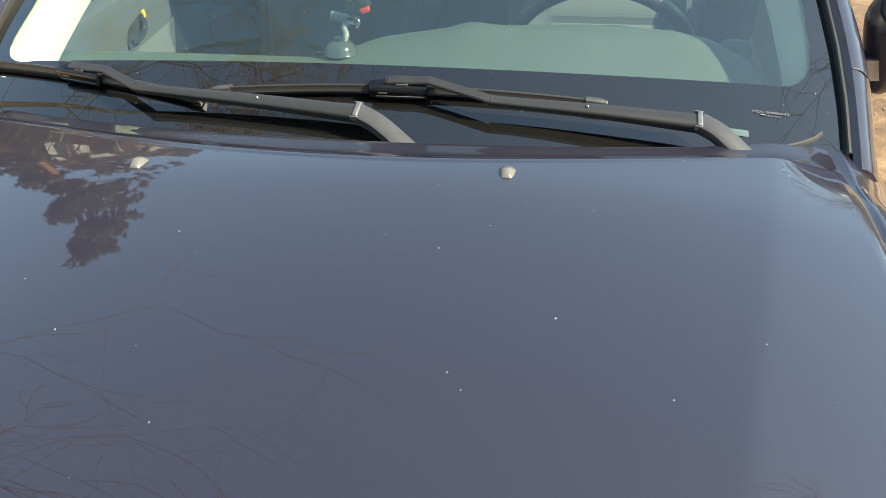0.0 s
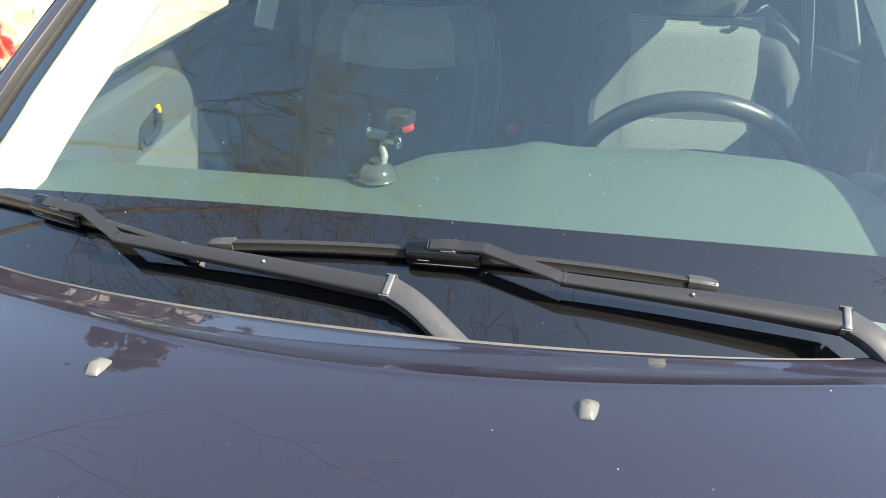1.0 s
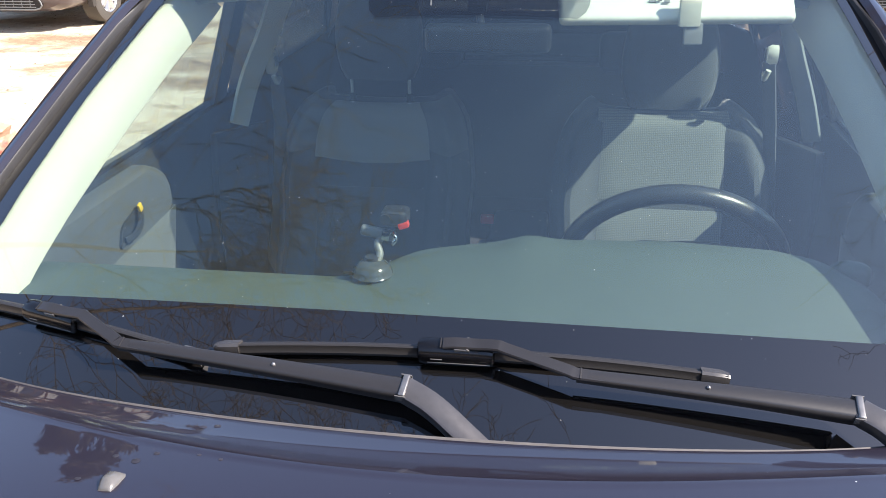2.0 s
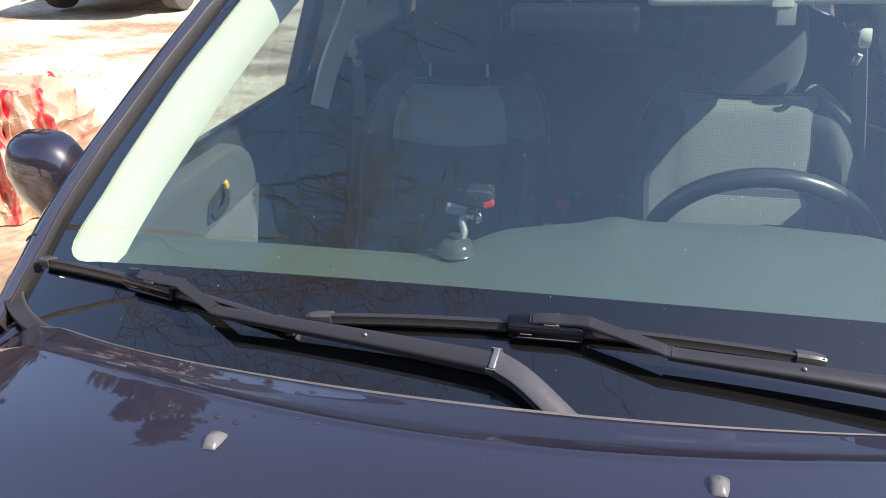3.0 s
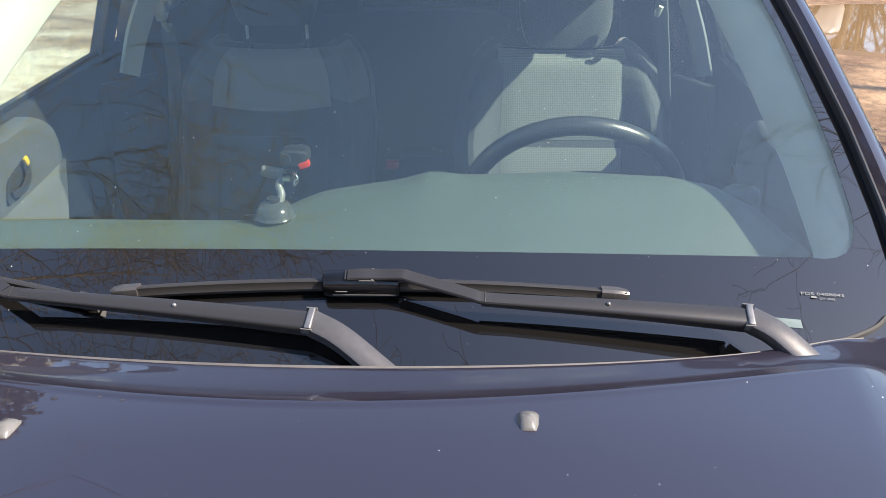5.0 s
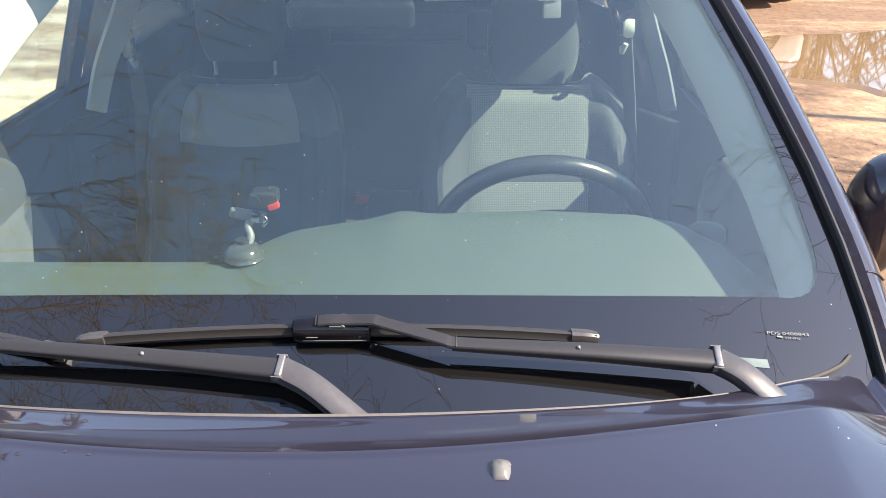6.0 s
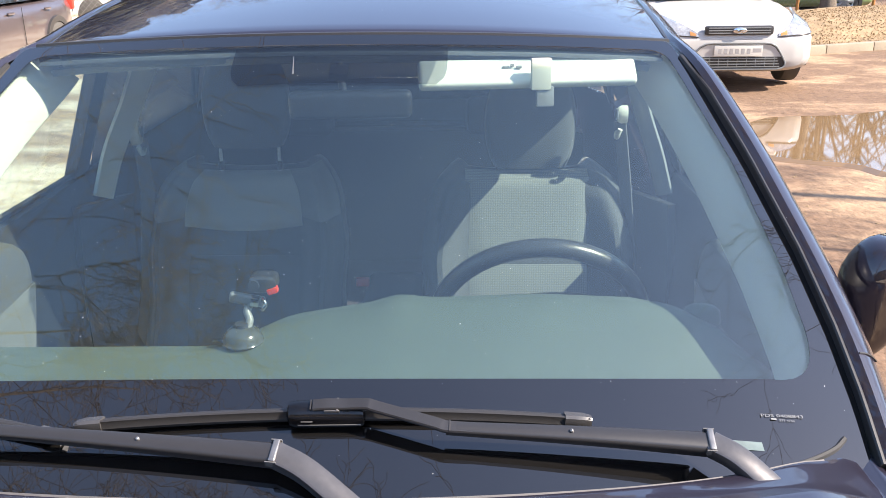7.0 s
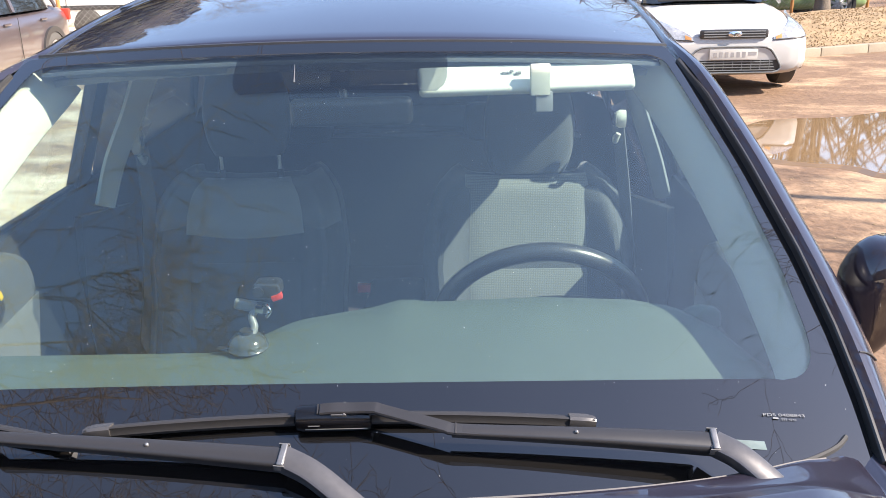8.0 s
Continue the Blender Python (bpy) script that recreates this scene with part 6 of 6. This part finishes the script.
def make_fence(a, b, label):
    a, b = Vector((*a, 0)), Vector((*b, 0))
    d, L = (b - a).normalized(), (b - a).length
    top = empty("wire_fence", tuple(a.lerp(b, 0.5)), label, "fence")
    n = int(L / 2.4) + 1
    for i in range(n + 1):
        p = a.lerp(b, i / n)
        part("fence_post", tube([(p.x, p.y, -0.1), (p.x, p.y, 1.75)], 0.035, 10), RUST, top, "rusty orange post")
    for z in (0.12, 1.65):
        part("fence_wire", tube([a + Vector((0, 0, z)), b + Vector((0, 0, z))], 0.004, 5), WIRE, top)
    v, f = [], []
    s = 0.0
    side = Vector((-d.y, d.x, 0))
    while s < L:
        for k in (1, -1):
            p0 = a + d * s + Vector((0, 0, 0.12))
            e = min(L, max(0.0, s + k * 1.53))
            p1 = a + d * e + Vector((0, 0, 0.12 + abs(e - s)))
            limb(v, f, p0 + side * 0.003 * k, p1 + side * 0.003 * k, 0.0028, 0.0028, 3)
        s += 0.11
    ob = from_lists("wire_mesh", v, f, WIRE, False)
    ob.parent, ob.matrix_parent_inverse = top, top.matrix_world.inverted()


make_kerb()
make_fence((-15, 15.2), (-3.0, 16.0), "low chain-link fence with rusty posts before a white van")
make_fence((3.4, 16.5), (17.0, 22.3), "chain-link fence with rusty orange posts beyond the verge")
green_car = make_car("city_car", "small green car standing sideways behind the wire fence", GREEN_PAINT, 7.15, 17.35, 3.9, 1.65)
green_car.rotation_euler = (0, 0, radians(96))


def make_van(cx, cy):
    top = empty("van", (cx, cy, 0), "white van standing behind the wire fence", "van", "parked cars")
    body = part("body", box((cx, cy, 1.12), (4.8, 1.9, 1.72), bev=0.12, seg=4), WHITE_PAINT, top)
    for i in range(4):
        part("side_window", box((cx - 1.65 + 1.1 * i, cy - 0.955, 1.28), (0.92, 0.02, 0.52), bev=0.008), CAR_GLASS, body)
    for i in range(3):
        part("door_seam", box((cx - 1.1 + 1.1 * i, cy - 0.953, 0.95), (0.012, 0.008, 1.2)), RUBBER, body)
    part("door_handle", box((cx + 0.35, cy - 0.97, 0.88), (0.18, 0.03, 0.035), bev=0.01), BLACK_PLASTIC, body)
    part("rub_strip", box((cx, cy - 0.955, 0.62), (4.5, 0.02, 0.09), bev=0.008), BLACK_PLASTIC, body)
    for s in (-1, 1):
        for x in (-1.5, 1.5):
            bm = bmesh.new()
            loft([[(cx + x + r * math.cos(a), cy + s * 0.86 + d, 0.31 + r * math.sin(a)) for a in [2 * math.pi * i / 24 for i in range(24)]] for r, d in ((0.27, -0.1), (0.31, -0.08), (0.31, 0.08), (0.27, 0.1))], bm)
            part("wheel", bm, TYRE, top)


make_van(-8.6, 18.2)


# ---- houses round the yard, seen in the paint ----
def make_block(cx, cy, w, d, h, turn, mat, storeys, bays, label):
    """A house: walls, roof edge, and windows with frames sunk in each storey of its two long faces."""
    top = empty("apartment_block", (cx, cy, 0), label, "building", "houses round the yard", "structure")
    top.rotation_euler = (0, 0, turn)
    bpy.context.view_layer.update()

    def put(name, bm, m, label=""):
        bmesh.ops.transform(bm, matrix=top.matrix_world, verts=bm.verts)
        return part(name, bm, m, top, label)
    wall = put("wall", box((0, 0, h / 2 - 0.3), (w, d, h + 0.6)), mat)
    put("roof_edge", box((0, 0, h + 0.25), (w + 0.5, d + 0.5, 0.5), bev=0.05), BRICK_RED)
    fh, bw = h / storeys, w / bays
    pane = None
    for s in (-1, 1):
        for i in range(storeys):
            for j in range(bays):
                m = Matrix.Translation((-w / 2 + bw * (j + 0.5), s * (d / 2 + 0.01), fh * (i + 0.55)))
                if pane is None:
                    bm = box((0, 0, 0), (bw * 0.5, 0.08, fh * 0.5))
                    me = bpy.data.meshes.new("window")
                    bm.to_mesh(me)
                    bm.free()
                    me.materials.append(WINDOW_DARK)
                    pane = me
                ob = new("window", pane)
                ob.parent = wall
                ob.matrix_parent_inverse = wall.matrix_world.inverted()
                ob.matrix_basis = top.matrix_world @ m
    return top


make_block(-42.0, 38.0, 46, 12, 15, radians(42), BRICK_OCHRE, 5, 14, "five-storey ochre brick apartment house")
make_block(-19.6, 29.4, 5, 8, 13.5, radians(33), FACADE, 4, 4, "pale four-storey house behind the fence")
make_block(2.0, -48.0, 60, 12, 15, 0.0, BRICK_OCHRE, 5, 18, "five-storey ochre apartment house across the yard")


def make_woods():
    """A far belt of leafless trees and bushes all round."""
    rng = random.Random(9)
    v, f = [], []
    for i in range(1300):
        a = rng.uniform(0, 2 * math.pi)
        r = rng.uniform(48, 110)
        p = Vector((r * math.cos(a), r * math.sin(a), -0.2))
        h = rng.uniform(10, 16)
        limb(v, f, p, p + Vector((rng.gauss(0, 0.4), rng.gauss(0, 0.4), h)), 0.28, 0.05, 5)
        for _ in range(26):
            z = rng.uniform(0.25, 0.95) * h
            c = p + Vector((0, 0, z))
            l = (h - z) * 0.45 + 1.2
            q = rng.uniform(0, 6.28)
            limb(v, f, c, c + Vector((math.cos(q) * l, math.sin(q) * l, rng.uniform(0.3, 1.1) * l)), 0.11, 0.03, 3)
    ob = from_lists("far_woods", v, f, BARK, False)
    tagged(ob, "far belt of leafless brown trees", "woods", kind="stuff")


make_woods()


def make_conifers():
    """Firs behind the yard's far corner, each a stem with whorls of drooping sprays."""
    rng = random.Random(14)
    v, f = [], []
    for i in range(140):
        a, r = radians(rng.uniform(-66, -19)), rng.uniform(32, 40)
        p, h = Vector((r * math.sin(a), r * math.cos(a), -0.2)), rng.uniform(10, 14)
        limb(v, f, p, p + Vector((0, 0, h)), 0.25, 0.03, 4)
        for j in range(60):
            z = h * (0.12 + 0.86 * j / 60)
            r = (h - z) * 0.2 + 0.3
            for _ in range(3):
                q = rng.uniform(0, 6.28)
                d = Vector((math.cos(q), math.sin(q), 0))
                s = Vector((-d.y, d.x, 0)) * 0.6
                c = p + Vector((0, 0, z))
                k = len(v)
                v += [c + Vector((0, 0, 0.3)), c + d * r * 0.6 + s - Vector((0, 0, 0.1)), c + d * r * rng.uniform(0.85, 1.2) - Vector((0, 0, 0.5)), c + d * r * 0.6 - s - Vector((0, 0, 0.1))]
                f.append((k, k + 1, k + 2, k + 3))
    ob = from_lists("fir_belt", v, f, NEEDLES, False)
    tagged(ob, "dense group of tall dark firs beyond the yard", "woods", kind="stuff")


def make_debris():
    """Grit, twigs and leaf scraps on the open ground."""
    rng = random.Random(23)
    v, f = [], []
    for _ in range(3600):
        if rng.random() < 0.6:
            x, y = rng.uniform(1.3, 8.5), rng.uniform(2.5, 14.0)
        else:
            x, y = rng.uniform(-9.5, -1.4), rng.uniform(1.5, 13.0)
        if math.hypot((x - 4.55) / 2.4, (y - 6.4) / 1.3) < 1.05:
            continue
        z = ground_z(x, y) + 0.004
        l = rng.uniform(0.004, 0.016)
        a = rng.uniform(0, 6.28)
        d = Vector((math.cos(a), math.sin(a), rng.uniform(-0.2, 0.3))) * l
        s = Vector((-math.sin(a), math.cos(a), 0)) * l * rng.uniform(0.25, 0.8)
        u = Vector((0, 0, l * 0.25))
        c = Vector((x, y, z))
        k = len(v)
        v += [c - d, c + s, c + d, c - s, c + u]
        f += [(k, k + 1, k + 4), (k + 1, k + 2, k + 4), (k + 2, k + 3, k + 4), (k + 3, k, k + 4)]
    ob = from_lists("ground_debris", v, f, LITTER, False)
    tagged(ob, "leaf scraps and grit strewn over the sand", "debris", kind="stuff")


make_conifers()
make_debris()
